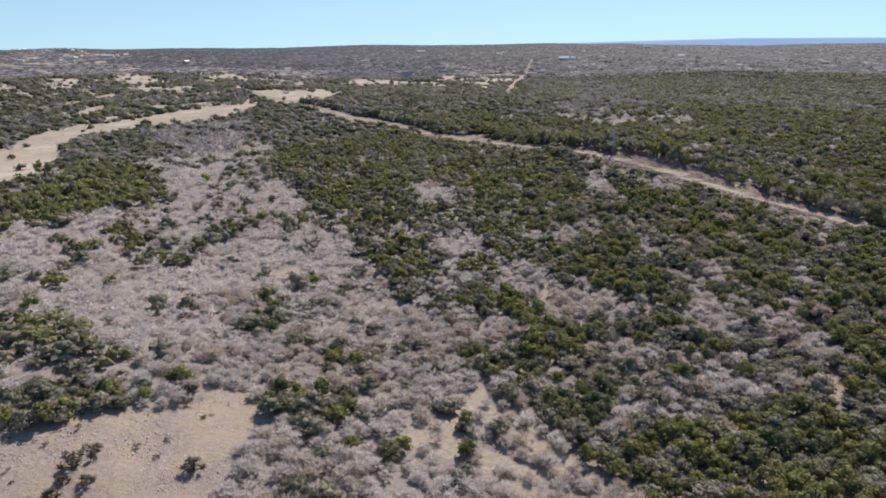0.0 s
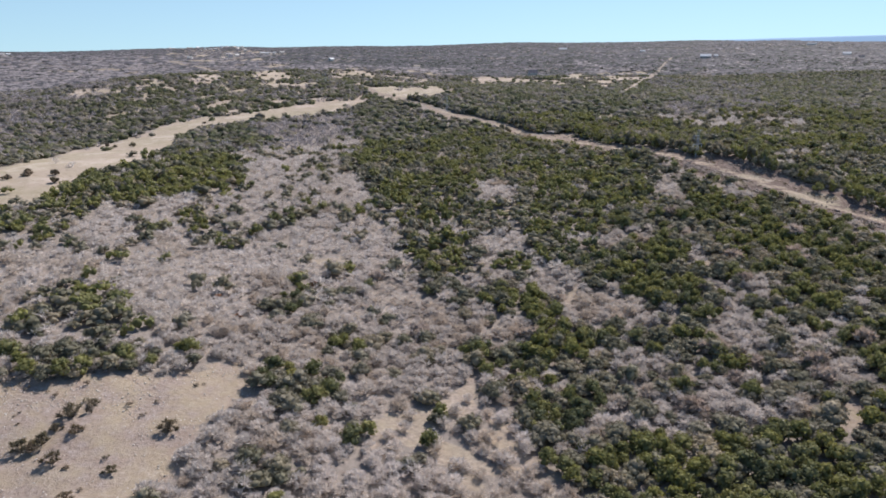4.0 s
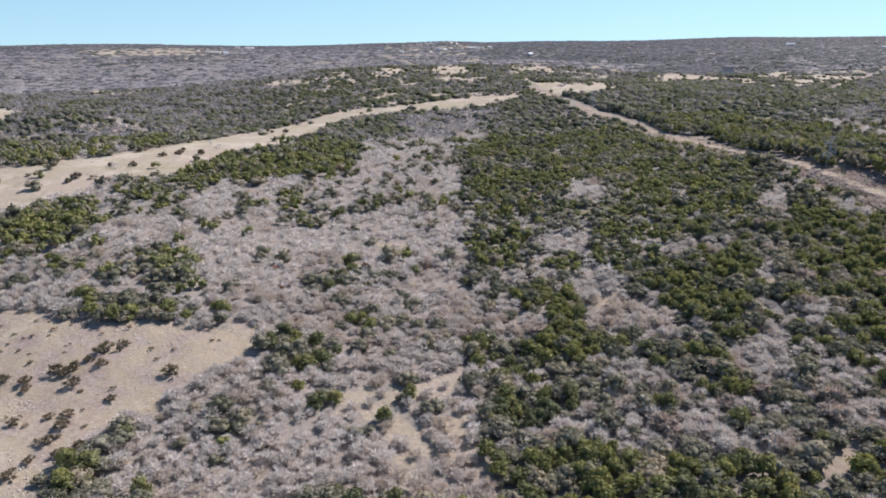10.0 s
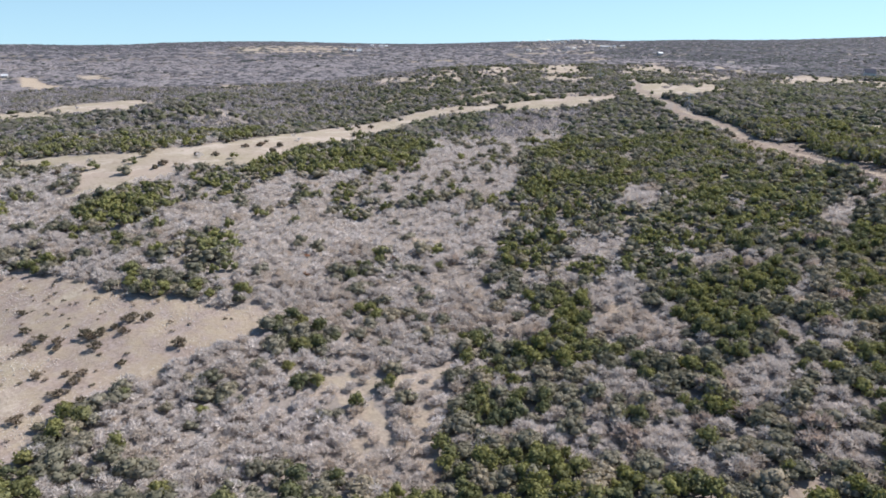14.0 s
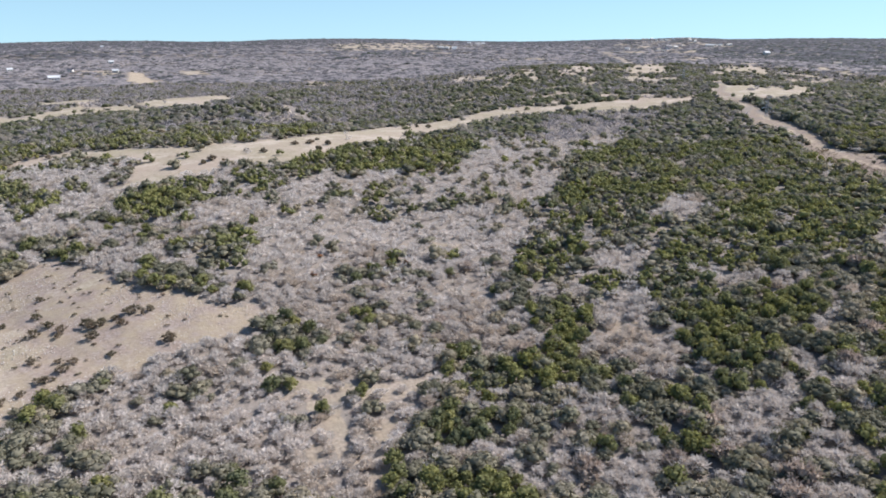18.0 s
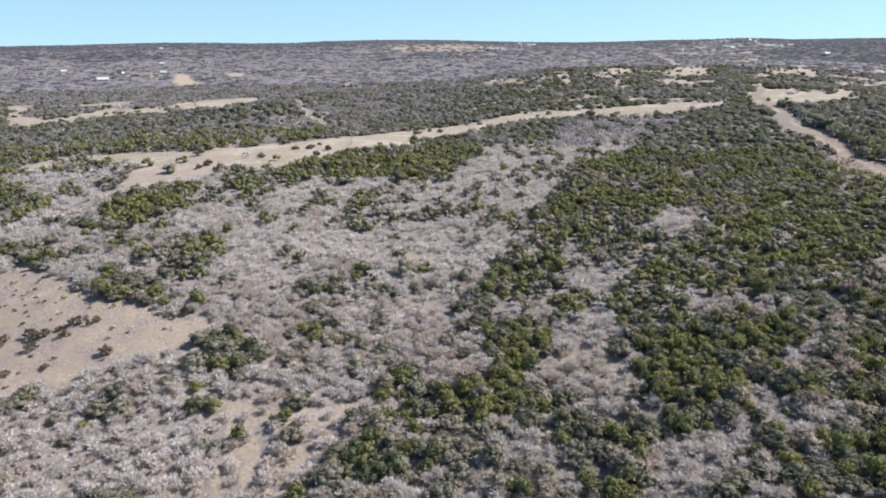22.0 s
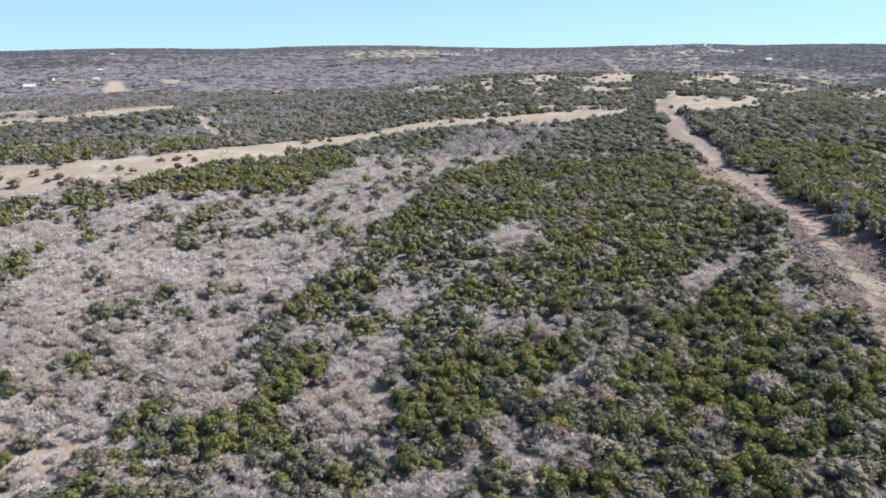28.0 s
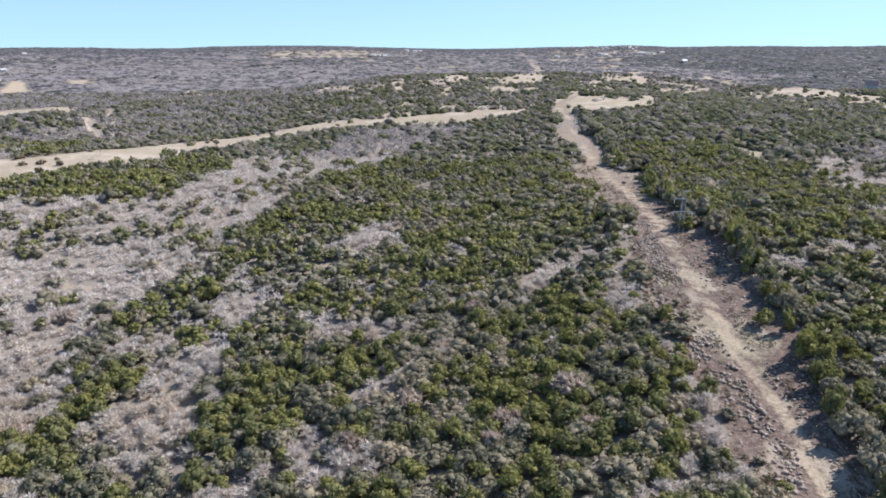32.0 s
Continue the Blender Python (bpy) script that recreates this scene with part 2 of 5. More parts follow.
RIM = [(-180, 60), (-45, 84), (-42, 84), (-37, 73), (-27, 75), (-19, 75), (-10, 68), (-3, 61), (2, 56), (6, 58), (11, 50), (14.5, 55), (17, 46), (22, 34), (27, 27), (30, 31), (35, 38), (42, 47), (45, 42), (48, 33), (52, 33), (58, 35), (65, 29), (70, 22), (180, 50)]


def hash2(i, j, k):
    v = np.sin(i * 127.1 + j * 311.7 + k * 74.7) * 43758.5453
    return v - np.floor(v)


def vnoise(x, y, size, k=0):
    """Smooth noise, 0 to 1, with lumps of that size."""
    x, y = np.asarray(x) / size, np.asarray(y) / size
    i, j = np.floor(x), np.floor(y)
    u, v = x - i, y - j
    u, v = u * u * (3 - 2 * u), v * v * (3 - 2 * v)
    lo = hash2(i, j, k) * (1 - u) + hash2(i + 1, j, k) * u
    hi = hash2(i, j + 1, k) * (1 - u) + hash2(i + 1, j + 1, k) * u
    return lo * (1 - v) + hi * v


def height(x, y):
    x, y = np.asarray(x, float), np.asarray(y, float)
    z = 36 * (1 - np.exp(-np.maximum(y - 110, 0) / 270.0))
    for hx, hy, up, r in HILLS:
        z = z + up * np.exp(-((x - hx) ** 2 + (y - hy) ** 2) / (2 * r * r))
    d = np.hypot(x - 60, y - 50)
    z = z + 3.2 * np.sin(x / 61 + 1) * np.sin(y / 83) * np.clip((d - 500) / 600, 0, 1)
    az = np.degrees(np.arctan2(-(x - 60), y - 50))
    s = np.clip((d - 1500) / 2900, 0, 1)
    s = s * s * (3 - 2 * s)
    roll = s * (14 * (vnoise(x, y, 620, 61) - 0.5) + 7 * (vnoise(x, y, 240, 62) - 0.5))
    return roll + z * (1 - s) + s * np.interp(az, [p for p, q in RIM], [q for p, q in RIM])


# Land cover: later patches lie over earlier ones.
COVER = []


def cover(kind, flat):
    p = np.array(flat, float).reshape(-1, 2)
    COVER.append((kind, p, p.min(0), p.max(0)))


cover("graywood", (-1516, 699, -1346, 1126, -732, 1404, -428, 1083, -275, 739, -241, 544, -521, 639, -335, 390, -538, 387, -576, 315))
cover("olive", (-313, 209, -452, 265, -472, 351, -325, 382, -416, 511, -182, 320, -194, 298, -222, 255))
cover("olive", (-465, 587, -392, 632, -293, 647, -275, 739, -177, 513, -179, 343, -229, 369))
cover("olive", (-310, 207, -473, 273, -448, 307, -308, 286, -245, 270, -248, 238))
cover("darkmix", (-230, 529, -275, 739, -417, 1183, -273, 1291, -61, 726, -27, 576, -84, 548, -139, 498))
cover("greenmix", (-6, 228, -16, 265, -15, 380, -38, 481, -9, 537, 47, 451, 82, 367, 104, 318, 121, 294, 108, 197, 90, 200, 86, 181, 72, 173, 57, 181, 51, 200, 35, 208, 19, 201, 1, 202))
cover("greenmix", (-26, 256, 1, 301, -12, 373, -18, 511, 4, 540, 82, 373, 114, 303, 135, 270, 144, 241, 160, 206, 66, 166, 34, 171, 6, 219))
cover("graymix", (-298, 209, -133, 265, -112, 373, -15, 270, 22, 198, 45, 142, -14, 98, -97, 110))
cover("graymix", (-20, 181, 25, 196, 32, 143, 43, 111, 14, 100))
cover("gray", (-37, 198, -5, 216, 11, 197, 22, 176, 21, 164))
cover("graymix", (28, 156, 48, 194, 63, 188, 75, 176, 109, 171, 97, 135, 83, 134, 67, 130, 51, 126, 35, 134, 26, 141))
cover("graymix", (37, 148, 52, 159, 74, 177, 97, 174, 104, 173, 103, 139, 50, 117))
cover("gray", (-157, 158, -168, 180, -169, 191, -148, 219, -125, 260, -103, 272, -76, 290, -54, 261, -16, 244, -8, 210, 2, 191, 1, 172, -1, 160, 9, 139, -8, 131, -36, 140, -62, 138, -91, 148, -116, 145, -132, 150))
cover("gray", (-49, 112, -49, 127, -34, 141, -8, 131, 1, 119, 14, 134, 26, 106, -10, 88, -38, 90, -50, 92))
cover("gray", (-55, 117, -53, 126, -41, 135, -38, 143, -12, 139, 2, 129, 13, 125, 19, 108))
cover("gray", (-80, 298, -78, 357, -111, 481, -50, 498, -23, 402, -36, 345, -23, 287, -16, 244, -54, 261))
cover("gray", (-111, 142, -136, 170, -121, 189, -88, 184, -65, 151, -79, 138))
cover("gray", (-177, 221, -95, 273, -54, 260, -34, 227, -21, 183, -18, 145))
cover("olive", (-53, 79, -36, 90, -25, 84, -5, 100, 14, 103, 17, 99, -32, 67))
cover("olive", (-100, 153, -96, 166, -78, 167, -67, 152, -71, 141, -90, 147))
cover("olive", (-96, 168, -90, 173, -71, 166, -68, 151, -73, 139, -82, 139, -91, 150))
cover("gray", (-265, 189, -225, 211, -150, 216, -135, 174, -130, 143, -132, 134, -194, 139))
cover("green", (-237, 177, -231, 190, -189, 171, -190, 158))
cover("green", (-163, 187, -166, 205, -161, 224, -144, 215, -144, 195, -152, 181))
cover("green", (-143, 234, -138, 254, -117, 276, -116, 256, -125, 229))
cover("green", (-124, 277, -109, 302, -115, 350, -111, 419, -80, 370, -67, 290, -98, 272, -114, 261))
cover("olive", (-101, 155, -97, 171, -79, 169, -67, 156, -81, 145))
cover("olive", (-111, 182, -98, 195, -84, 190, -85, 171))
cover("olive", (-79, 249, -71, 263, -54, 236, -62, 224))
cover("green", (-128, 286, -116, 333, -88, 303, -81, 277, -102, 264, -120, 257))
cover("olive", (-161, 200, -155, 224, -138, 210, -129, 181, -137, 172))
cover("green", (-36, 146, -32, 154, -22, 153, -18, 146, -24, 141, -34, 142))
cover("green", (4, 154, 3, 167, 14, 169, 18, 163, 13, 152, 8, 147))
cover("green", (15, 135, 24, 140, 37, 133, 44, 125, 55, 123, 63, 121, 63, 117, 33, 107, 23, 118))
cover("green", (19, 139, 31, 139, 37, 130, 51, 125, 67, 132, 87, 128, 84, 111, 65, 93, 42, 100, 36, 112, 28, 121, 18, 126))
cover("green", (50, 207, 63, 213, 73, 203, 87, 213, 85, 183, 73, 178, 59, 188))
cover("green", (-11, 242, 11, 248, 23, 215, 8, 203))
cover("green", (26, 195, 34, 201, 40, 189, 39, 177, 30, 182))
cover("green", (16, 186, 32, 198, 40, 181, 51, 169, 41, 158, 33, 165))
cover("green", (1, 226, 0, 244, 9, 263, 26, 250, 19, 239, 32, 209, 19, 211))
cover("green", (38, 223, 55, 236, 78, 233, 88, 207, 83, 193, 63, 193))
cover("green", (7, 156, 9, 167, 19, 165, 18, 152, 11, 147))
cover("green", (16, 192, 32, 200, 36, 190, 31, 182))
cover("green", (39, 285, 58, 304, 86, 301, 85, 276, 72, 259, 53, 264))
cover("green", (35, 229, 39, 243, 66, 238, 84, 207, 85, 191, 74, 185, 49, 209))
cover("green", (36, 300, 67, 309, 84, 276, 76, 255, 55, 268))
cover("green", (99, 226, 118, 233, 138, 240, 148, 223, 130, 212, 114, 210))
cover("green", (128, 205, 144, 218, 153, 215, 151, 202, 135, 195))
cover("gray", (15, 250, 26, 247, 33, 228, 27, 223))
cover("gray", (87, 227, 94, 224, 90, 208))
cover("gray", (19, 283, 36, 304, 45, 286, 33, 276))
cover("gray", (17, 303, 26, 311, 40, 305, 44, 292, 33, 280, 23, 288))
cover("gray", (81, 226, 92, 232, 98, 216, 91, 208))
cover("gray", (85, 292, 97, 291, 106, 273, 94, 274))
cover("gray", (15, 236, 23, 243, 36, 221, 33, 213))
cover("gray", (73, 177, 85, 192, 91, 187, 95, 175, 80, 167))
cover("gray", (34, 202, 45, 208, 51, 198, 41, 186, 36, 186))
cover("gray", (44, 181, 59, 192, 70, 182, 61, 171, 53, 171))
cover("gray", (1, 246, 15, 246, 31, 226, 25, 218, 13, 230))
cover("gray", (49, 241, 74, 242, 79, 232, 94, 221, 90, 213, 79, 221, 64, 230))
cover("gray", (76, 291, 91, 289, 105, 271, 109, 254, 93, 269))
cover("gray", (83, 190, 90, 198, 101, 190, 106, 184, 91, 178))
cover("gray", (34, 185, 52, 196, 62, 188, 62, 180, 49, 175))
cover("gray", (118, 289, 135, 275, 143, 243, 141, 234, 130, 248))
cover("gray", (150, 237, 158, 218, 161, 207, 152, 204, 152, 219))
cover("olive", (110, 199, 120, 212, 126, 204, 125, 190, 117, 187))
cover("graymix", (69, 176, 75, 189, 87, 196, 96, 190, 105, 194, 108, 160, 57, 134, 55, 148, 60, 152, 74, 157, 73, 171))
cover("graymix", (-90, 256, -76, 277, -50, 249, -71, 233))
cover("green", (-154, 238, -140, 232, -126, 245, -123, 263, -104, 272, -90, 296, -92, 328, -89, 360, -105, 388, -123, 374, -109, 332, -136, 292, -142, 260))
cover("green", (-161, 181, -172, 194, -171, 209, -166, 223, -150, 214, -136, 195, -142, 182))
cover("green", (-262, 190, -232, 191, -204, 182, -196, 168, -192, 158))
cover("green", (21, 220, 33, 216, 40, 197, 39, 187, 49, 169, 48, 161, 40, 165, 28, 182, 24, 194))
cover("green", (9, 150, 4, 159, 6, 171, 13, 170, 19, 159, 17, 151))
cover("green", (26, 116, 24, 122, 16, 139, 26, 140, 32, 135, 43, 126))
cover("green", (-10, 241, -7, 259, 5, 252, 16, 227, 10, 216, -1, 220))
cover("green", (44, 228, 57, 236, 81, 226, 87, 209, 86, 197, 76, 183, 69, 180, 60, 198))
cover("green", (51, 278, 69, 296, 98, 271, 96, 253, 77, 251, 60, 255))
cover("green", (-43, 447, -16, 479, 18, 443, 30, 384, 3, 385, -19, 390))
cover("olive", (-99, 150, -107, 161, -99, 175, -82, 178, -69, 165, -69, 154, -87, 152))
cover("olive", (-166, 145, -150, 153, -134, 149, -126, 137, -142, 134))
cover("olive", (17, 164, 23, 170, 33, 170, 35, 163, 35, 150, 26, 155))
cover("olive", (-24, 79, -37, 85, -34, 90, -24, 89, -16, 96, -3, 99, 1, 98))
cover("olive", (55, 162, 60, 171, 69, 173, 75, 158, 63, 151))
cover("olive", (-37, 144, -36, 153, -24, 156, -19, 149, -28, 142))
cover("green", (70, 188, 64, 196, 58, 212, 64, 215, 79, 225, 90, 214, 90, 205, 79, 201, 86, 190, 78, 185))
cover("green", (30, 238, 30, 254, 40, 252, 54, 235, 64, 215, 51, 222, 38, 227))
cover("green", (36, 171, 34, 180, 48, 175, 51, 169))
cover("green", (29, 190, 33, 196, 40, 192, 40, 185))
cover("green", (73, 175, 70, 182, 78, 187, 84, 180, 79, 174))
cover("green", (4, 219, -2, 235, 7, 247, 15, 237, 14, 222))
cover("green", (111, 231, 133, 238, 146, 230, 152, 214, 145, 200, 131, 198, 121, 209))
cover("green", (38, 284, 55, 307, 85, 313, 98, 276, 79, 264, 54, 269))
cover("gray", (6, 253, 12, 260, 30, 238, 33, 226, 24, 224, 17, 230))
cover("gray", (82, 228, 91, 225, 95, 217, 89, 212, 84, 217))
cover("gray", (91, 292, 98, 282, 99, 269, 93, 276))
cover("gray", (36, 198, 46, 205, 64, 190, 66, 178, 56, 174, 46, 180, 39, 192))
cover("gray", (-9, 200, 12, 194, 30, 176, 27, 170, 15, 168, 4, 175))
cover("gray", (-84, 503, -55, 522, -33, 458, -47, 430))
cover("gray", (-90, 367, -53, 374, -31, 329, -33, 290, -45, 292))
cover("gray", (53, 237, 55, 244, 65, 240, 72, 230, 66, 225))
cover("gray", (81, 227, 80, 239, 92, 237, 94, 224, 102, 217, 94, 212))
cover("gray", (87, 185, 87, 192, 92, 196, 99, 196, 101, 190, 97, 182, 92, 180))
cover("gray", (37, 183, 42, 192, 55, 192, 64, 183, 56, 178, 47, 177))
cover("gray", (28, 219, 25, 228, 16, 248, 19, 249, 33, 230, 42, 215))
cover("gray", (127, 259, 134, 267, 141, 253, 151, 236, 150, 229, 142, 241, 133, 247))
cover("gray", (91, 285, 99, 291, 106, 280, 99, 271))
cover("gray", (-63, 220, -19, 234, 0, 221, 16, 200, 4, 189, -8, 188))
cover("gray", (17, 211, 29, 216, 47, 211, 53, 200, 35, 196))
cover("gray", (5, 181, 18, 185, 30, 176, 25, 169))
cover("gray", (38, 183, 55, 191, 68, 182, 54, 175))
cover("gray", (79, 186, 86, 193, 97, 184, 88, 178))
cover("grass", (90, 207, 92, 213, 96, 217, 97, 213, 93, 206))
cover("grass", (35, 189, 35, 194, 49, 201, 51, 199, 40, 192))
cover("grass", (38, 193, 42, 200, 48, 199, 42, 193))
cover("grass", (5, 145, 6, 149, 18, 165, 19, 163, 10, 150, 8, 144))
cover("grass", (4, 129, 7, 135, 15, 133, 22, 115, 22, 112, 13, 127))
cover("grass", (-77, 207, -74, 210, -64, 208, -50, 218, -26, 230, -24, 227, -47, 216, -62, 205))
cover("bare", (86, 138, 93, 139, 91, 131, 85, 127, 83, 131))
cover("bare", (25, 266, 24, 271, 30, 277, 31, 271, 28, 266))
cover("grass", (-25, 135, -13, 138, 6, 145, 8, 141, 1, 136, -3, 131, -9, 129, -11, 133, -22, 133))
cover("grass", (-11, 132, -4, 130, 0, 121, 8, 116, 7, 109, 0, 114, -6, 123))
cover("grass", (11, 137, 15, 135, 21, 125, 27, 113, 25, 112, 18, 123))
cover("bare", (-137, 142, -115, 144, -82, 139, -64, 141, -39, 150, -37, 144, -50, 129, -51, 114, -55, 103, -54, 85, -48, 75, -55, 70, -104, 88, -134, 121))
cover("bare", (-89, 140, -70, 142, -40, 154, -39, 147, -42, 137, -54, 127, -55, 120, -84, 124, -96, 129))
cover("graymix", (-387, 530, -378, 573, -299, 533, -235, 439, -215, 340, -254, 351))
cover("graymix", (156, 472, 257, 646, 268, 507, 195, 351, 176, 381, 153, 414))
cover("graymix", (337, 1570, 347, 1124, 352, 910, 394, 771, 297, 567, 265, 696, 263, 789))
cover("greenmix", (-214, 382, -249, 499, -194, 511, -181, 425, -179, 366))
cover("bare", (86, 138, 90, 141, 94, 138, 91, 128, 86, 126, 84, 131))
cover("grass", (-16, 130, -5, 140, 2, 148, 6, 156, 10, 155, 5, 144, -1, 136, -12, 127))
cover("grass", (22, 117, 14, 128, 10, 134, 3, 146, 6, 146, 13, 134, 21, 124, 25, 119))
cover("grass", (-4, 124, -7, 131, 8, 124, 16, 124, 20, 119, 12, 118, 3, 120))
cover("grass", (39, 190, 40, 195, 52, 200, 64, 201, 60, 197, 48, 193))
cover("grass", (90, 206, 89, 213, 91, 214, 94, 206))
cover("grass", (7, 150, 12, 156, 17, 167, 19, 164, 14, 154, 9, 147))
cover("grass", (36, 193, 42, 198, 52, 201, 53, 198, 44, 195, 39, 190))
cover("graywood", (-980, 1336, -616, 1274, -305, 652, -287, 604, -431, 689, -506, 691))
cover("graymix", (-506, 691, -431, 689, -279, 588, -267, 508, -246, 434, -251, 395, -261, 360))
cover("field", (-296, 207, -263, 239, -197, 283, -173, 355, -168, 488, -141, 512, -95, 539, -35, 589, -30, 562, -86, 509, -124, 482, -150, 469, -129, 370, -123, 327, -139, 298, -133, 280, -157, 250, -170, 220, -180, 200, -191, 207, -206, 229, -248, 228, -271, 191))
cover("field", (-195, 390, -181, 463, -161, 506, -79, 569, -43, 599, -43, 565, -84, 529, -127, 482, -142, 447, -132, 372, -129, 330, -136, 313, -155, 288))
cover("field", (-597, 323, -538, 387, -483, 517, -426, 482, -456, 404, -516, 290))
cover("field", (-51, 654, 21, 689, 23, 608, -18, 595))
cover("field", (66, 955, 140, 999, 129, 833, 70, 728))
cover("field", (200, 973, 340, 1045, 271, 909, 199, 722, 184, 810))
cover("field", (-414, 897, -415, 953, -365, 828, -374, 802))
cover("field", (-87, 805, -12, 947, 38, 648, -1, 617, -36, 664))
cover("field", (-66, 718, -103, 922, -45, 925, 10, 956, 50, 740, 35, 623, -5, 624, -33, 635))
cover("field", (-204, 1244, -190, 1345, -99, 1313, -58, 1179, -78, 1076, -150, 1138))
cover("field", (-149, 1250, -78, 1245, -61, 1100, -100, 1063))
cover("field", (-1588, 1994, -1730, 2401, -1349, 2393, -1163, 2061, -1334, 1782))
cover("pad", (-989, 741, -986, 782, -763, 649, -728, 593))
cover("field", (75, 999, 172, 1010, 130, 812, 46, 702))
cover("field", (177, 869, 269, 1126, 357, 1053, 197, 712, 157, 739))
cover("field", (-715, 370, -620, 431, -547, 397, -638, 339))
cover("pad", (-903, 688, -1028, 781, -939, 753, -818, 677, -737, 608, -729, 585))
cover("field", (-614, 769, -566, 798, -492, 768, -445, 708, -525, 712))
cover("field", (-1804, 2155, -1845, 2534, -1544, 2604, -1189, 2029, -1286, 1777, -1394, 1743))
cover("field", (-303, 1327, -294, 1441, -216, 1197, -191, 1043, -231, 1120))
cover("field", (-335, 979, -311, 1017, -211, 801, -211, 748))
cover("field", (-256, 1001, -212, 1058, -126, 806, -139, 760, -169, 794))
cover("field", (-426, 1018, -407, 1034, -355, 934, -366, 919))
cover("field", (-464, 927, -446, 983, -378, 869, -390, 829))
cover("field", (-695, 2539, -627, 2743, -514, 2431, -594, 2283))
cover("field", (-726, 3058, -649, 3382, -532, 2983, -606, 2702))
cover("field", (-641, 2092, -596, 2240, -487, 1918, -543, 1851))
cover("graywood", (-1419, 665, -1335, 792, -1220, 923, -1107, 855, -1077, 660, -1214, 583))
cover("field", (-434, 944, -441, 998, -414, 972, -368, 848, -363, 797))
cover("field", (-436, 1056, -408, 1072, -383, 1010, -406, 997))
cover("field", (-377, 1016, -359, 1019, -320, 905, -329, 890))
cover("field", (-311, 1012, -284, 1027, -242, 868, -267, 878))
cover("field", (-272, 1436, -262, 1570, -212, 1400, -200, 1198, -220, 1176))
cover("field", (-152, 1276, -106, 1338, -49, 1180, -54, 1020, -102, 954))
cover("field", (-65, 794, -22, 925, 20, 716, 15, 623, -20, 611, -45, 636))
cover("field", (93, 1034, 134, 1065, 144, 962, 119, 859, 78, 857))
cover("field", (163, 898, 260, 1126, 361, 1092, 292, 919, 185, 723, 133, 669))
cover("field", (-683, 399, -598, 428, -537, 390, -540, 357, -549, 333))
cover("pad", (-1010, 621, -1009, 655, -963, 639, -945, 593))
cover("pad", (-859, 655, -996, 759, -961, 761, -855, 693, -750, 599))
cover("field", (-940, 528, -1014, 615, -1016, 642, -900, 583, -856, 500))
cover("field", (-1075, 695, -1067, 781, -988, 740, -1001, 669))
cover("field", (-960, 815, -920, 853, -858, 812, -883, 766))
cover("field", (-297, 688, -319, 750, -277, 683, -282, 675))
cover("field", (-276, 743, -276, 765, -252, 761, -226, 710, -230, 701, -249, 725))
cover("field", (-197, 714, -205, 776, -182, 753, -179, 693))
cover("field", (-169, 758, -174, 810, -143, 822, -97, 720, -109, 706, -152, 736))
cover("field", (-162, 916, -162, 949, -126, 852, -135, 850))
cover("field", (-102, 941, -98, 996, -72, 1004, -31, 974, -52, 929, -88, 904))
cover("field", (-66, 709, -58, 730, -33, 735, 2, 908, 10, 929, 45, 732, 48, 630, 19, 616, -17, 638, -6, 591, -17, 588))
cover("field", (-3, 1033, 0, 1093, 12, 1030))
cover("field", (18, 1025, 24, 1073, 38, 1032))
cover("field", (77, 728, 58, 958, 90, 980, 116, 1024, 145, 1003, 180, 941, 178, 873, 139, 840, 118, 886, 94, 726))
cover("field", (119, 576, 119, 634, 123, 637, 124, 576))
cover("field", (137, 641, 144, 696, 146, 644))
cover("field", (152, 665, 166, 749, 176, 734, 175, 697))
cover("field", (131, 446, 131, 466, 132, 495, 132, 516, 135, 516, 136, 471, 134, 445))
cover("field", (-1544, 1882, -1476, 2056, -1542, 2266, -1471, 2497, -1155, 2037, -1257, 1901, -1326, 1822))
cover("field", (-631, 334, -628, 386, -608, 434, -543, 404, -570, 360, -574, 332, -586, 317))
cover("field", (-517, 291, -522, 319, -495, 364, -495, 401, -533, 484, -524, 512, -508, 544, -442, 489, -322, 369, -462, 426, -467, 360, -496, 304))
cover("field", (-325, 711, -307, 714, -293, 689, -300, 665))
cover("field", (-294, 726, -268, 747, -248, 708, -270, 705))
cover("field", (-28, 763, 0, 736, -2, 864, 15, 936, 40, 776, 41, 684, 44, 629, 10, 612))
cover("field", (60, 967, 97, 952, 107, 815, 79, 802))
cover("field", (16, 1039, 37, 1063, 39, 1022, 24, 1008))
cover("field", (-12, 1076, 7, 1084, 13, 1036, -1, 1027))
cover("field", (-165, 920, -142, 913, -118, 830, -137, 861))
cover("field", (-590, 2940, -462, 2880, -419, 2668, -503, 2581))
cover("graywood", (-1083, 566, -1024, 630, -1004, 664, -922, 620, -832, 519, -817, 443))
cover("graywood", (-794, 433, -708, 459, -620, 477, -572, 447, -552, 381, -574, 332))
cover("field", (-645, 428, -621, 443, -586, 456, -544, 427, -565, 404, -592, 397))
cover("olive", (-584, 336, -560, 355, -566, 394, -547, 392, -532, 345, -560, 326))
cover("greenmix", (80, 240, 89, 247, 99, 250, 102, 215, 95, 218, 84, 220))
cover("greenmix", (122, 256, 134, 260, 145, 244, 148, 201, 131, 192))
cover("field", (129, 451, 131, 480, 133, 501, 135, 498, 133, 468, 131, 446))
cover("field", (120, 559, 122, 604, 129, 638, 130, 622, 125, 586, 122, 550))
cover("row", (-62, 715, -50, 712, -3, 586, 46, 488, 79, 420, 94, 425, 95, 396, 120, 338, 135, 311, 148, 280, 165, 246, 173, 228, 176, 217, 162, 210, 156, 227, 149, 246, 142, 256, 135, 277, 124, 294, 110, 317, 100, 346, 79, 387, 58, 438, 5, 548, -40, 650))
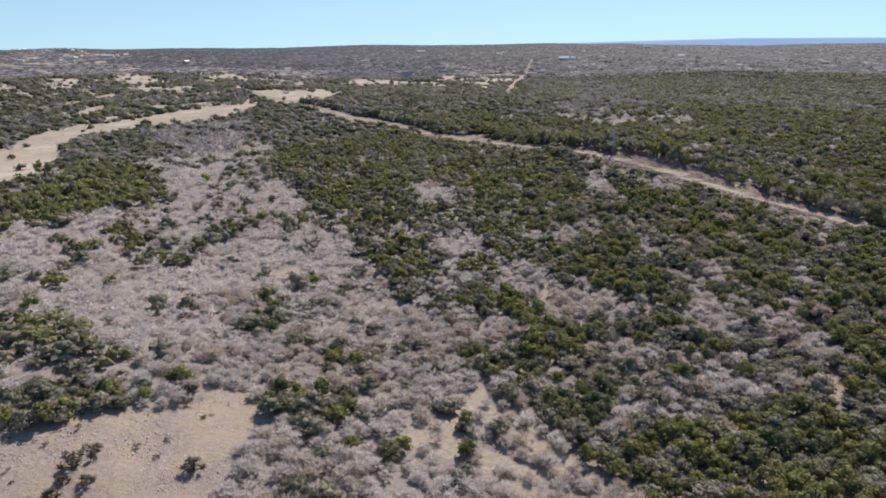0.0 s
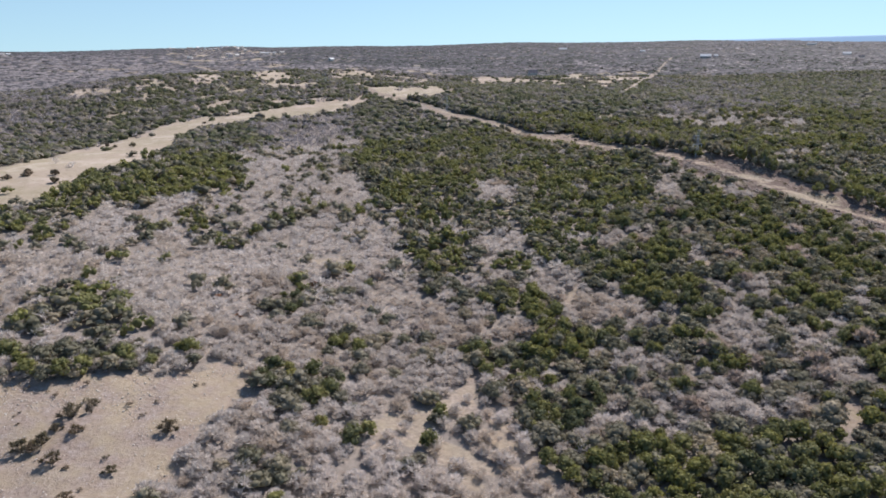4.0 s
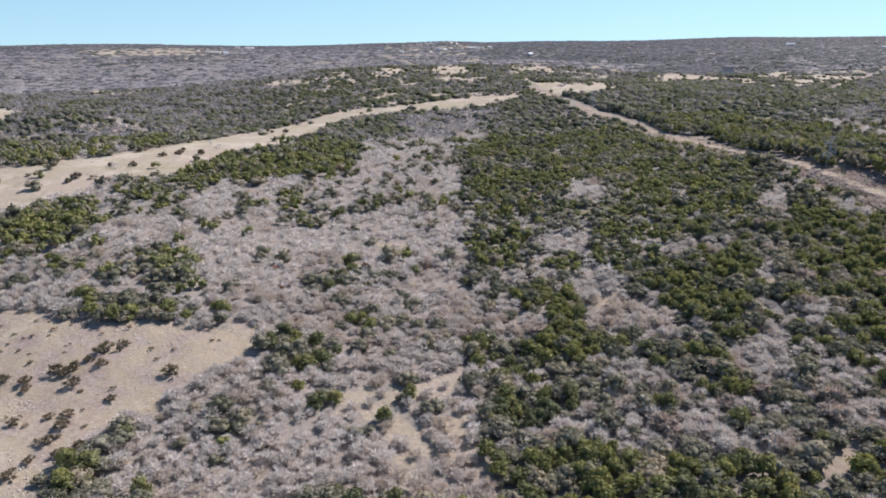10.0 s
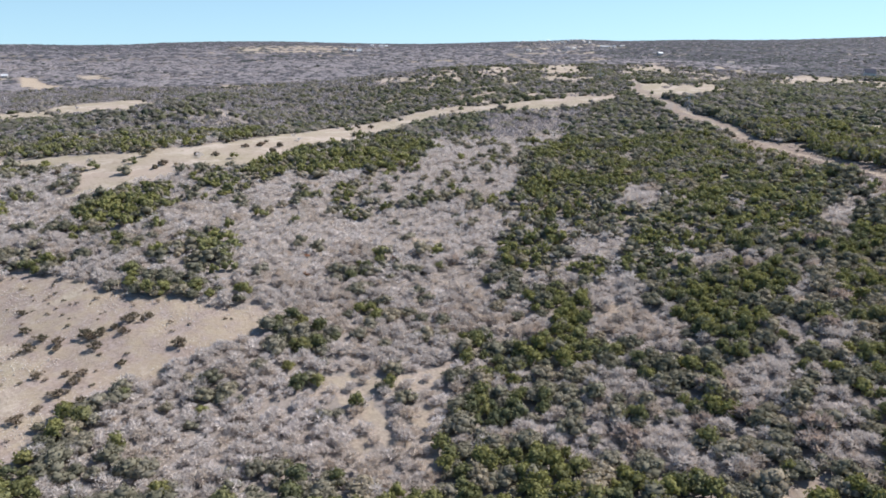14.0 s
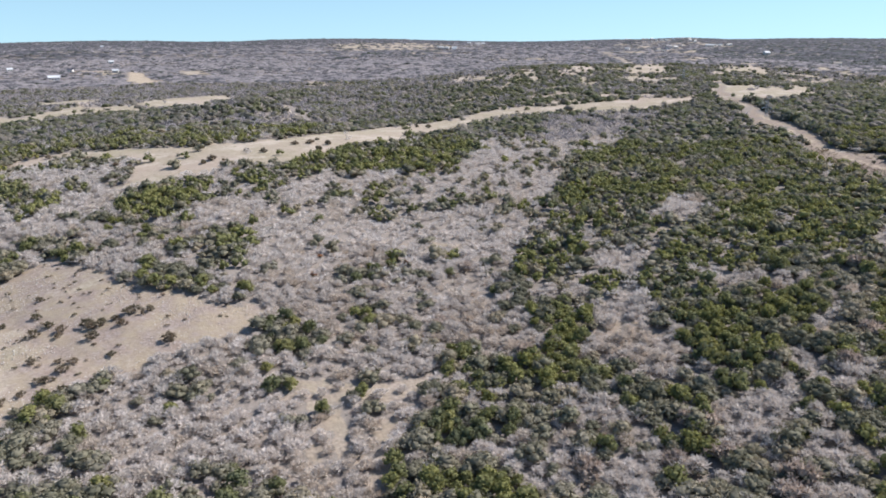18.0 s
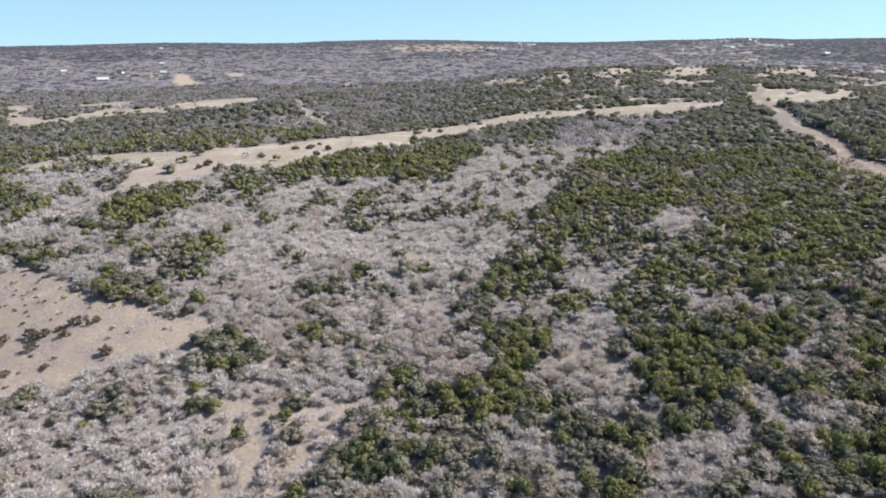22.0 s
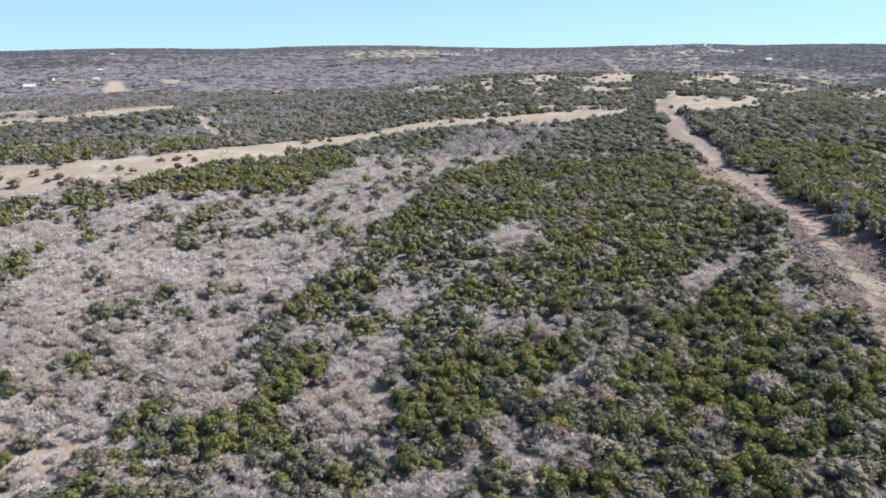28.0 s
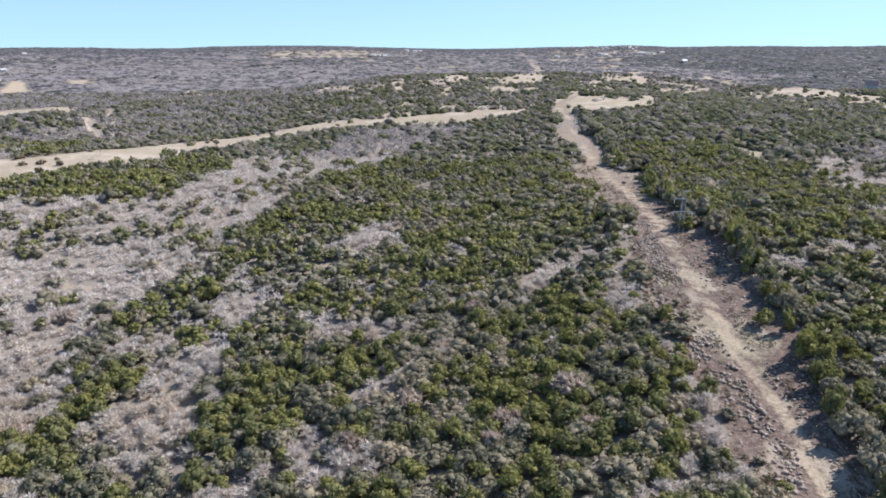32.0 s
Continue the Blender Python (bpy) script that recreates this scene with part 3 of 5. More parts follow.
cover("row", (115, 323, 139, 322, 148, 300, 155, 285, 162, 272, 166, 261, 170, 251, 173, 242, 176, 233, 179, 224, 181, 217, 163, 210, 160, 217, 159, 220, 156, 228, 152, 236, 149, 245, 143, 256, 136, 266, 131, 281, 124, 299))
cover("row", (-29, 609, 26, 495, 56, 430, 81, 373, 101, 333, 106, 315, 115, 310, 125, 299, 130, 274, 134, 260, 153, 261, 138, 282, 131, 298, 124, 314, 100, 368, 57, 447, 9, 555, -23, 623))

KINDS = ["wood", "graywood", "greenmix", "darkmix", "graymix", "gray", "olive", "green", "grass", "bare", "field", "pad", "row", "darkwood"]
# share of juniper, oak, bare shrub; how much of the ground is grown over
MIXES = np.array([(0.46, 0.48, 0.06, 1.0), (0.05, 0.25, 0.70, 0.95), (0.44, 0.46, 0.10, 1.0), (0.41, 0.35, 0.24, 0.72), (0.12, 0.36, 0.52, 1.0),
                  (0.03, 0.12, 0.85, 1.0), (0.30, 0.45, 0.25, 0.95), (0.63, 0.30, 0.07, 1.0), (0.05, 0.12, 0.83, 0.28), (0, 0.2, 0.8, 0.0),
                  (0.35, 0.35, 0.3, 0.02), (0, 0, 1, 0.0), (0.2, 0.4, 0.4, 0.004), (0.46, 0.46, 0.08, 1.0)])


def inside(p, x, y):
    odd = np.zeros(len(x), bool)
    for (x0, y0), (x1, y1) in zip(p, np.roll(p, -1, 0)):
        if y0 != y1:
            odd ^= ((y0 > y) != (y1 > y)) & (x < (x1 - x0) * (y - y0) / (y1 - y0) + x0)
    return odd


def land(x, y, ragged=1.0):
    """The index in KINDS of the cover at each place."""
    d = np.hypot(x - 60, y - 20)
    w = ragged * np.clip(d / 200, 0.5, 4)
    wx = x + w * (9 * (vnoise(x, y, 9 + d * 0.03, 1) - 0.5) + 4 * (vnoise(x, y, 3.5, 2) - 0.5))
    wy = y + w * (9 * (vnoise(x, y, 9 + d * 0.03, 3) - 0.5) + 4 * (vnoise(x, y, 3.5, 4) - 0.5))
    k = np.zeros(len(x), int)
    bear = np.degrees(np.arctan2(-(x - 60), y - 20))
    k[(d > 900) & (bear + 14 * (vnoise(x, y, 400, 8) - 0.5) > 4)] = KINDS.index("graywood")
    k[(k == KINDS.index("graywood")) & (bear + 9 * (vnoise(x, y, 260, 9) - 0.5) < 23)] = KINDS.index("graymix")
    k[(d > 820) & ((k == 0) | (d > 1500) & (bear + 8 * (vnoise(x, y, 300, 59) - 0.5) < 13))] = KINDS.index("darkwood")
    k[(d > 560) & (d < 1700) & (k != 0) & (k != KINDS.index("darkwood")) & (vnoise(x, y, 70, 51) * 0.6 + vnoise(x, y, 23, 52) * 0.4 + 0.05 * (bear > 22) > 0.645)] = KINDS.index("field")
    k[(d > 2300) & (k == KINDS.index("graywood"))] = KINDS.index("graymix")
    k[(d > 3000) & (k == KINDS.index("graymix"))] = KINDS.index("olive")
    far = (d > 900) & (k == KINDS.index("graywood"))
    k[far & (0.6 * vnoise(x, y, 240, 53) + 0.4 * vnoise(x, y, 70, 54) + 0.05 * (d > 2600) > 0.60)] = KINDS.index("olive")
    k[far & (d > 1700) & (0.5 * vnoise(x, y, 190, 55) + 0.5 * vnoise(x, y, 60, 56) > 0.73)] = KINDS.index("field")
    hamlet = (bear > 12.6) & (bear < 18.8) & (d > 1950)
    k[hamlet & (0.5 * vnoise(x, y, 130, 57) + 0.5 * vnoise(x, y, 48, 58) > 0.55)] = KINDS.index("field")
    for kind, p, lo, hi in COVER:
        m = np.flatnonzero((wx >= lo[0]) & (wx <= hi[0]) & (wy >= lo[1]) & (wy <= hi[1]))
        if len(m):
            k[m[inside(p, wx[m], wy[m])]] = KINDS.index(kind)
    return k


def to_line(p, x, y):
    """Distance to a line through the points p."""
    best = np.full(len(x), 1e9)
    for (x0, y0), (x1, y1) in zip(p[:-1], p[1:]):
        dx, dy = x1 - x0, y1 - y0
        u = np.clip(((x - x0) * dx + (y - y0) * dy) / (dx * dx + dy * dy), 0, 1)
        best = np.minimum(best, np.hypot(x - x0 - u * dx, y - y0 - u * dy))
    return best


TRACK = np.array([(215, 120), (195, 170), (173, 215), (168, 228), (161, 241), (153, 255), (141, 278), (128, 304), (115, 335), (94, 379), (51, 457), (12, 540), (-24, 613)], float)
EDGE = np.array([(213, 140), (198, 182), (181, 217), (175, 232), (172.5, 241), (169, 249), (166, 259), (162, 271), (155, 283), (148, 298), (139, 318), (123, 341), (98, 396), (97, 426), (81, 424), (48, 490), (0, 588)], float)
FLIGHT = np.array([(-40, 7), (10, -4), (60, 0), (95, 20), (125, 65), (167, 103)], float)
FAR_CUT = np.array([(206, 694), (286, 881), (395, 1121), (673, 1787)], float)
HILL_CUT = np.array([(-440, 538), (-411, 514), (-297, 413), (-277, 401), (-261, 394), (-247, 387)], float)
FAR_ROW = np.array([(-340, 1350), (-640, 2000), (-1079, 2935)], float)


def np_mesh(name, v, tris, material, tint=None):
    me = bpy.data.meshes.new(name)
    n = len(tris)
    me.vertices.add(len(v))
    me.vertices.foreach_set("co", np.ascontiguousarray(v, np.float32).ravel())
    me.loops.add(n * 3)
    me.loops.foreach_set("vertex_index", np.ascontiguousarray(tris, np.int32).ravel())
    me.polygons.add(n)
    me.polygons.foreach_set("loop_start", np.arange(0, n * 3, 3, dtype=np.int32))
    me.update(calc_edges=True)
    me.materials.append(material)
    if tint is not None:
        me.attributes.new("tint", "FLOAT", "POINT").data.foreach_set("value", np.ascontiguousarray(tint, np.float32))
    return me


def part(name, bm, material, parent, label=""):
    me = bpy.data.meshes.new(name)
    bm.to_mesh(me)
    bm.free()
    me.materials.append(material)
    ob = new(name, me)
    ob.parent = parent
    if label:
        tagged(ob, label)
    return ob


# ---- ground ----
def build_ground():
    az = np.radians(np.concatenate([np.arange(-64, 84, 0.54), np.arange(84, 296, 5.3)]))
    r = [0.0, 30.0, 60.0]
    while r[-1] < 460:
        r.append(r[-1] + (1.7 if r[-1] > 88 else 4))
    while r[-1] < 4780:
        r.append(r[-1] * 1.022)
    r = np.array(r[1:])
    rr, aa = np.meshgrid(r, az, indexing="ij")
    x, y = 60 - np.sin(aa) * rr, 10 + np.cos(aa) * rr
    x, y = x.ravel(), y.ravel()
    k = land(x, y)
    z = height(x, y)
    d = np.hypot(x - 60, y - 10)
    z = z + 0.5 * (vnoise(x, y, 7, 11) - 0.5) * (d < 700) + 0.18 * (vnoise(x, y, 2.6, 12) - 0.5) * (d < 500)
    row = to_line(TRACK, x, y)
    z = z - 0.18 * np.exp(-((row - 0.95) / 0.45) ** 2) * (d < 600)
    na, nr = len(az), len(r)
    i, j = np.meshgrid(np.arange(nr - 1), np.arange(na), indexing="ij")
    p, q = (i * na + j).ravel(), (i * na + (j + 1) % na).ravel()
    tris = np.concatenate([np.stack([p, q, q + na], 1), np.stack([p, q + na, p + na], 1)])
    c = nr * na
    v = np.concatenate([np.stack([x, y, z], 1), [[60, 10, float(height(60, 10))]]])
    hub = np.arange(na)
    tris = np.concatenate([tris, np.stack([np.full(na, c), (hub + 1) % na, hub], 1)])[:, ::-1]
    me = np_mesh("ground", v, tris, GROUND)
    col = np.zeros((c + 1, 4), np.float32)
    kk = lambda *names: np.isin(k, [KINDS.index(n) for n in names])
    soil = 0.75 * kk("bare") + 0.6 * kk("grass") + 0.75 * kk("row") + 0.9 * kk("pad")
    grass = 0.85 * kk("field") + 0.4 * kk("grass") + 0.85 * kk("darkmix")
    grass = grass + kk("row") * 0.8 * np.clip((0.6 * vnoise(x, y, 13, 6) + 0.4 * vnoise(x, y, 4, 16) - 0.56) * 4, 0, 1) + kk("bare") * 0.6 * np.clip((0.6 * vnoise(x, y, 22, 7) + 0.4 * vnoise(x, y, 6, 17) - 0.5) * 4, 0, 1)
    grass = np.maximum(grass, 0.8 * ((to_line(FAR_CUT, x, y) < 2.5 + d * 0.0015) | (to_line(HILL_CUT, x, y) < 2.0)))
    grass = grass + kk("row") * 0.9 * np.exp(-((row - 2.0) / 1.3) ** 2) * np.clip(4 * (0.5 * vnoise(x, y, 5, 18) + 0.5 * vnoise(x, y, 2, 19) - 0.42), 0, 1)
    grass = np.maximum(grass, 0.6 * (to_line(FAR_ROW, x, y) < 3 + d * 0.0015))
    worn = np.exp(-(np.maximum(np.abs(row - 0.85) - 0.3, 0) / 0.55) ** 2)
    col[:c, 0], col[:c, 1], col[:c, 2] = soil, np.minimum(grass, 1), 0.8 * worn * (0.55 + 0.6 * vnoise(x, y, 5, 9)) * (d < 900) + 0.9 * kk("pad")
    col[:c, 3] = 1 - kk("row") * np.clip(1.5 - np.hypot(x - 150, y - 250) / 160, 0.25, 1)
    me.attributes.new("land", "FLOAT_COLOR", "POINT").data.foreach_set("color", col.ravel())
    me.polygons.foreach_set("use_smooth", np.ones(len(me.polygons), bool))
    tagged(new("ground", me), "rolling dry brushland with litter, tan stony clearings and straw-coloured grass", "ground", kind="structure")


build_ground()


def build_ridge():
    """The blue range beyond the woods, a backdrop that glows in its haze colour."""
    bm = bmesh.new()
    rows = []
    for i in range(121):
        az = -75 + 90 * i / 120
        a = radians(az)
        top = 40 + 45 * min(1.0, max(0.0, (-13 - az) / 9)) + 32 * min(1.0, max(0.0, (-22 - az) / 14)) + 0.8 * noise.noise((az * 0.35, 3, 0)) + 0.4 * noise.noise((az * 1.3, 7, 0))
        top += 25 * max(0.0, 1 - abs(az + 6.5) / 2.2) ** 0.4
        rows.append([bm.verts.new((60 - math.sin(a) * q, 10 + math.cos(a) * q, h)) for q, h in ((4700, 20), (4800, top - 6), (4840, top), (4900, 20))])
    for p, q in zip(rows[:-1], rows[1:]):
        for k in range(3):
            bm.faces.new((p[k], q[k], q[k + 1], p[k + 1]))
    me = bpy.data.meshes.new("distant_ridge")
    bm.to_mesh(me)
    bm.free()
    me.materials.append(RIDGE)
    tagged(new("backdrop", me), "glowing hazy blue backdrop of flat-topped hills on the horizon", "hills", kind="structure")


build_ridge()

# ---- plants: shapes ----
rng = np.random.default_rng(7)


def tuft(c, n, length, width, sides=3):
    """A leafy spike: a small pyramid without a base that points along n."""
    n = n / np.linalg.norm(n)
    a = np.cross(n, (0.3, 0.5, 0.81))
    a /= np.linalg.norm(a)
    b = np.cross(n, a)
    ph = rng.random() * 6.3
    ring = [c + width * (math.cos(ph + 2 * math.pi * k / sides) * a + math.sin(ph + 2 * math.pi * k / sides) * b) * rng.uniform(0.7, 1.3) for k in range(sides)]
    v = ring + [c + n * length * rng.uniform(0.7, 1.2)]
    return v, [(k, (k + 1) % sides, sides) for k in range(sides)]


def ico(c, r, sub, lump):
    bm = bmesh.new()
    bmesh.ops.create_icosphere(bm, subdivisions=sub, radius=1)
    off = rng.random(3) * 50
    v = []
    for q in bm.verts:
        k = 1 + lump * noise.noise(Vector(q.co) * 1.7 + Vector(off))
        v.append(np.array(c) + np.array(q.co) * np.array(r) * k)
    f = [tuple(q.index for q in g.verts) for g in bm.faces]
    bm.free()
    return v, f


def merge(pieces):
    V, F, n = [], [], 0
    for v, f in pieces:
        V += list(v)
        F += [tuple(i + n for i in g) for g in f]
        n += len(v)
    return np.array(V, float), np.array(F, int)


def crown(clumps, tufts, size, core, squat=0.78, point=0.0, slim=0.62, rise=0.35):
    """A crown about 1 m in half-width on z 0.25 to about 1.5: lumps of foliage with spikes all over, uneven at the rim."""
    out = []
    ph = rng.random() * 6.3
    for i in range(clumps):
        t = (i + 0.5) / clumps
        rad = math.sqrt(t) * 0.63 * rng.uniform(0.75, 1.2)
        a = ph + i * 2.4
        top = 0.98 + point * (1 - t) - 0.42 * t + rng.uniform(-0.14, 0.14)
        c = np.array((rad * math.cos(a), rad * math.sin(a), max(0.42, top)))
        r = rng.uniform(0.4, 0.58) * (1.2 if clumps < 6 else 1)
        if core:
            out.append(ico(c - (0, 0, 0.06), (r * 0.77, r * 0.77, r * squat * 0.77), 1, 0.7))
        for k in range(tufts):
            d = rng.normal(size=3)
            d[2] = abs(d[2]) * 0.9 - 0.25
            d /= np.linalg.norm(d)
            p = c + d * (r * 0.74, r * 0.74, r * squat * 0.74)
            out.append(tuft(p, d + (0, 0, rise), size * rng.uniform(0.7, 1.3), size * slim))
    return merge(out)


def leafy(clumps, leaves, size, squat=0.8, point=0.0, core=0.7, spread=0.62):
    """A crown about 1 m in half-width on z 0.2 to about 1.4: rounded clumps, each a shaded core under a loose shell of leaf sprays."""
    out = []
    ph = rng.random() * 6.3
    for i in range(clumps):
        t = (i + 0.5) / clumps
        rad = math.sqrt(t) * spread * rng.uniform(0.8, 1.2)
        a = ph + i * 2.4
        c = np.array((rad * math.cos(a), rad * math.sin(a), max(0.4, 0.95 + point * (1 - t) - 0.45 * t + rng.uniform(-0.12, 0.12))))
        r = rng.uniform(0.36, 0.52) * (1.2 if clumps < 6 else 1)
        out.append(ico(c - (0, 0, 0.05), (r * core, r * core, r * squat * core), 1, 0.7))
        for k in range(leaves):
            d = rng.normal(size=3)
            d[2] = abs(d[2]) * 1.05 - 0.3
            d /= np.linalg.norm(d)
            p = c + d * r * rng.uniform(0.72, 1.08) * (1, 1, squat)
            n = d + rng.normal(size=3) * 0.55
            n /= np.linalg.norm(n)
            u = np.cross(n, rng.normal(size=3))
            u /= np.linalg.norm(u)
            w = np.cross(n, u)
            q = size * rng.uniform(0.65, 1.3)
            out.append(([p + u * q, p - u * q * 0.5 + w * q * rng.uniform(0.6, 0.95), p - u * q * 0.5 - w * q * rng.uniform(0.6, 0.95)], [(0, 1, 2)]))
    return merge(out)


def blade(p, q, w):
    """A thin twig: one tapering triangle."""
    d = q - p
    s = np.cross(d, rng.normal(size=3))
    s = s / (np.linalg.norm(s) + 1e-9) * w
    return [p - s, p + s, q], [(0, 1, 2)]


def twigs(stems, per, w, up=1.25):
    """Stems that fan out from the root, with a few side twigs."""
    out = []
    for i in range(stems):
        a, t = i * 2.4 + rng.random(), rng.random() ** 0.55
        tip = np.array((math.cos(a) * t * 0.86, math.sin(a) * t * 0.86, up * (1 - 0.55 * t * t) * rng.uniform(0.8, 1.05)))
        foot = np.array((math.cos(a) * 0.1 * t, math.sin(a) * 0.1 * t, 0.0))
        out.append(blade(foot, tip, w * 1.3))
        for k in range(per):
            p = foot + (tip - foot) * rng.uniform(0.4, 1.0)
            d = rng.normal(size=3) * (0.5, 0.5, 0.35) + (0.3 * math.cos(a), 0.3 * math.sin(a), 0.35)
            out.append(blade(p, p + d * rng.uniform(0.25, 0.5), w))
    return merge(out)


def fuzz(clumps, per, w, reach=1.0, core=0.72):
    """A leafless shrub's crown: rounded puffs of fine twigs, each fanning out from its own branch."""
    out = []
    ph = rng.random() * 6.3
    for i in range(clumps):
        t = (i + 0.5) / clumps
        rad = math.sqrt(t) * 0.7 * rng.uniform(0.75, 1.2)
        a = ph + i * 2.4
        c = np.array((rad * math.cos(a), rad * math.sin(a), max(0.18, 0.72 - 0.45 * t + rng.uniform(-0.14, 0.14))))
        r = rng.uniform(0.34, 0.5) * reach
        out.append(blade(np.array((0, 0, 0.0)), c, w * 1.6))
        if core:
            out.append(ico(c, (r * core, r * core, r * core * 0.9), 1, 0.6))
        for k in range(per):
            d = rng.normal(size=3)
            d[2] = abs(d[2]) * 1.1 - 0.15
            d /= np.linalg.norm(d)
            p = c + d * r * rng.uniform(0.05, 0.4)
            out.append(blade(p, c + d * r * rng.uniform(0.8, 1.25), w * rng.uniform(0.7, 1.3)))
    return merge(out)


NEAR = {"juniper": [leafy(7, 33, 0.135, 0.95, 0.35) for _ in range(5)],
        "oak": [leafy(7, 28, 0.115, 0.8, 0.05, 0.76, 0.68) for _ in range(5)],
        "brush": [fuzz(8, 33, 0.042, 1.15, 0) for _ in range(5)]}
MID = {"juniper": [leafy(3, 12, 0.225, 0.95, 0.3, 0.74) for _ in range(6)],
       "oak": [leafy(3, 11, 0.22, 0.8, 0.05, 0.78) for _ in range(6)],
       "brush": [fuzz(5, 18, 0.05, 1.3, 0) for _ in range(6)]}


def far_crown(n, size):
    out = []
    for i in range(n):
        a, t = i * 2.4 + rng.random(), math.sqrt((i + 0.3) / n)
        c = np.array((math.cos(a) * t * 0.62, math.sin(a) * t * 0.62, 0.25 + 0.35 * (1 - t)))
        out.append(tuft(c, rng.normal(size=3) * 0.25 + (0, 0, 1), 0.75 * rng.uniform(0.8, 1.2), size, 3))
    return merge(out)


def far_dome(leaves, size, tall):
    """One lumpy crown for plants far off, rough with leaf sprays."""
    out = [ico((0, 0, 0.3), (0.76, 0.76, 0.52 * tall), 1, 1.3)]
    for k in range(leaves):
        d = rng.normal(size=3)
        d[2] = abs(d[2])
        d /= np.linalg.norm(d)
        p = d * (0.86, 0.86, 0.62 * tall) * rng.uniform(0.75, 1.2) + (0, 0, 0.3)
        u = np.cross(d + rng.normal(size=3) * 0.6, rng.normal(size=3))
        u /= np.linalg.norm(u)
        w = np.cross(d, u)
        q = size * rng.uniform(0.6, 1.3)
        out.append(([p + u * q, p - u * q * 0.5 + w * q * 0.8, p - u * q * 0.5 - w * q * 0.8], [(0, 1, 2)]))
    return merge(out)


FAR = {"juniper": [far_dome(9, 0.40, 1.3) for _ in range(8)], "oak": [far_dome(9, 0.40, 1.15) for _ in range(8)], "brush": [fuzz(3, 6, 0.14, 1.5, 0) for _ in range(8)]}
VAST = {"juniper": [far_crown(2, 0.85) for _ in range(5)], "oak": [far_crown(2, 0.85) for _ in range(5)], "brush": [far_crown(2, 0.85) for _ in range(5)]}
HORIZON = {"juniper": [far_crown(1, 0.95) for _ in range(5)], "oak": [far_crown(1, 0.95) for _ in range(5)], "brush": [far_crown(1, 0.95) for _ in range(5)]}
SPECIES = ["juniper", "oak", "brush"]
HAZED_LEAF = {"juniper": HAZED_JUNIPER, "oak": HAZED_OAK, "brush": HAZED_BRUSH}
SHADED_LEAF = {"juniper": SHADED_JUNIPER, "oak": SHADED_OAK, "brush": SHADED_BRUSH}
LEAF = {"juniper": JUNIPER, "oak": OAK, "brush": BRUSH}
# half-width (low, high) and height per half-width (low, high)
SIZES = {"juniper": (1.8, 3.0, 0.78, 1.08), "oak": (1.8, 3.9, 0.66, 0.92), "brush": (1.6, 2.9, 0.8, 1.15)}


def scatter(spacing, keep):
    """Jittered places with a species, or none, by the land cover."""
    x0, x1, y0, y1 = keep[:4]
    gx, gy = np.meshgrid(np.arange(x0, x1, spacing), np.arange(y0, y1, spacing))
    x = gx.ravel() + rng.uniform(-0.48, 0.48, gx.size) * spacing
    y = gy.ravel() + rng.uniform(-0.48, 0.48, gx.size) * spacing
    m = keep[4](x, y)
    x, y = x[m], y[m]
    k = land(x, y)
    s = MIXES[k]
    # kinds grow in clumps
    u = 0.5 + 1.7 * (0.5 * vnoise(x, y, 10 + spacing, 21) + 0.5 * vnoise(x, y, 3 + spacing, 22) - 0.5)
    u = u * 0.5 + 0.5 * rng.random(len(x))
    u = np.argsort(np.argsort(u)) / len(u)
    sp = (u > s[:, 0]).astype(int) + (u > s[:, 0] + s[:, 1])
    away = (((np.hypot(x - 60, y - 20) > 640) & ((x > -300) | (y > 620))) | ((x > 40) & (y > 470))) & (k == KINDS.index("field"))
    dense = s[:, 3] + away * (0.03 + 0.75 * (0.55 * vnoise(x, y, 34, 91) + 0.45 * vnoise(x, y, 13, 92) > 0.585))
    dark = k == KINDS.index("darkmix")
    dense[dark] = 0.97 * (0.6 * vnoise(x, y, 26, 93) + 0.4 * vnoise(x, y, 9, 94) > 0.32)[dark]
    ok = rng.random(len(x)) < dense
    ok &= (to_line(TRACK, x, y) > 5) & (to_line(FAR_ROW, x, y) > 10) & (to_line(FAR_CUT, x, y) > 4.5) & (to_line(HILL_CUT, x, y) > 4)
    x, y, sp, k = x[ok], y[ok], sp[ok], k[ok]
    # the tall hedge of trees along one side of the cleared line
    leg = np.hypot(*np.diff(EDGE, axis=0).T)
    t = np.arange(0, leg.sum(), 1.9) + rng.uniform(-0.8, 0.8, int(math.ceil(leg.sum() / 1.9)))
    run = np.concatenate([[0], np.cumsum(leg)])
    ex = np.interp(t, run, EDGE[:, 0]) + rng.uniform(-2.2, 2.2, len(t))
    ey = np.interp(t, run, EDGE[:, 1]) + rng.uniform(-0.5, 1.5, len(t))
    m = keep[4](ex, ey) & (spacing < 6)
    return np.append(x, ex[m]), np.append(y, ey[m]), np.append(sp, rng.integers(0, 2, m.sum())), np.append(k, np.full(m.sum(), -1))


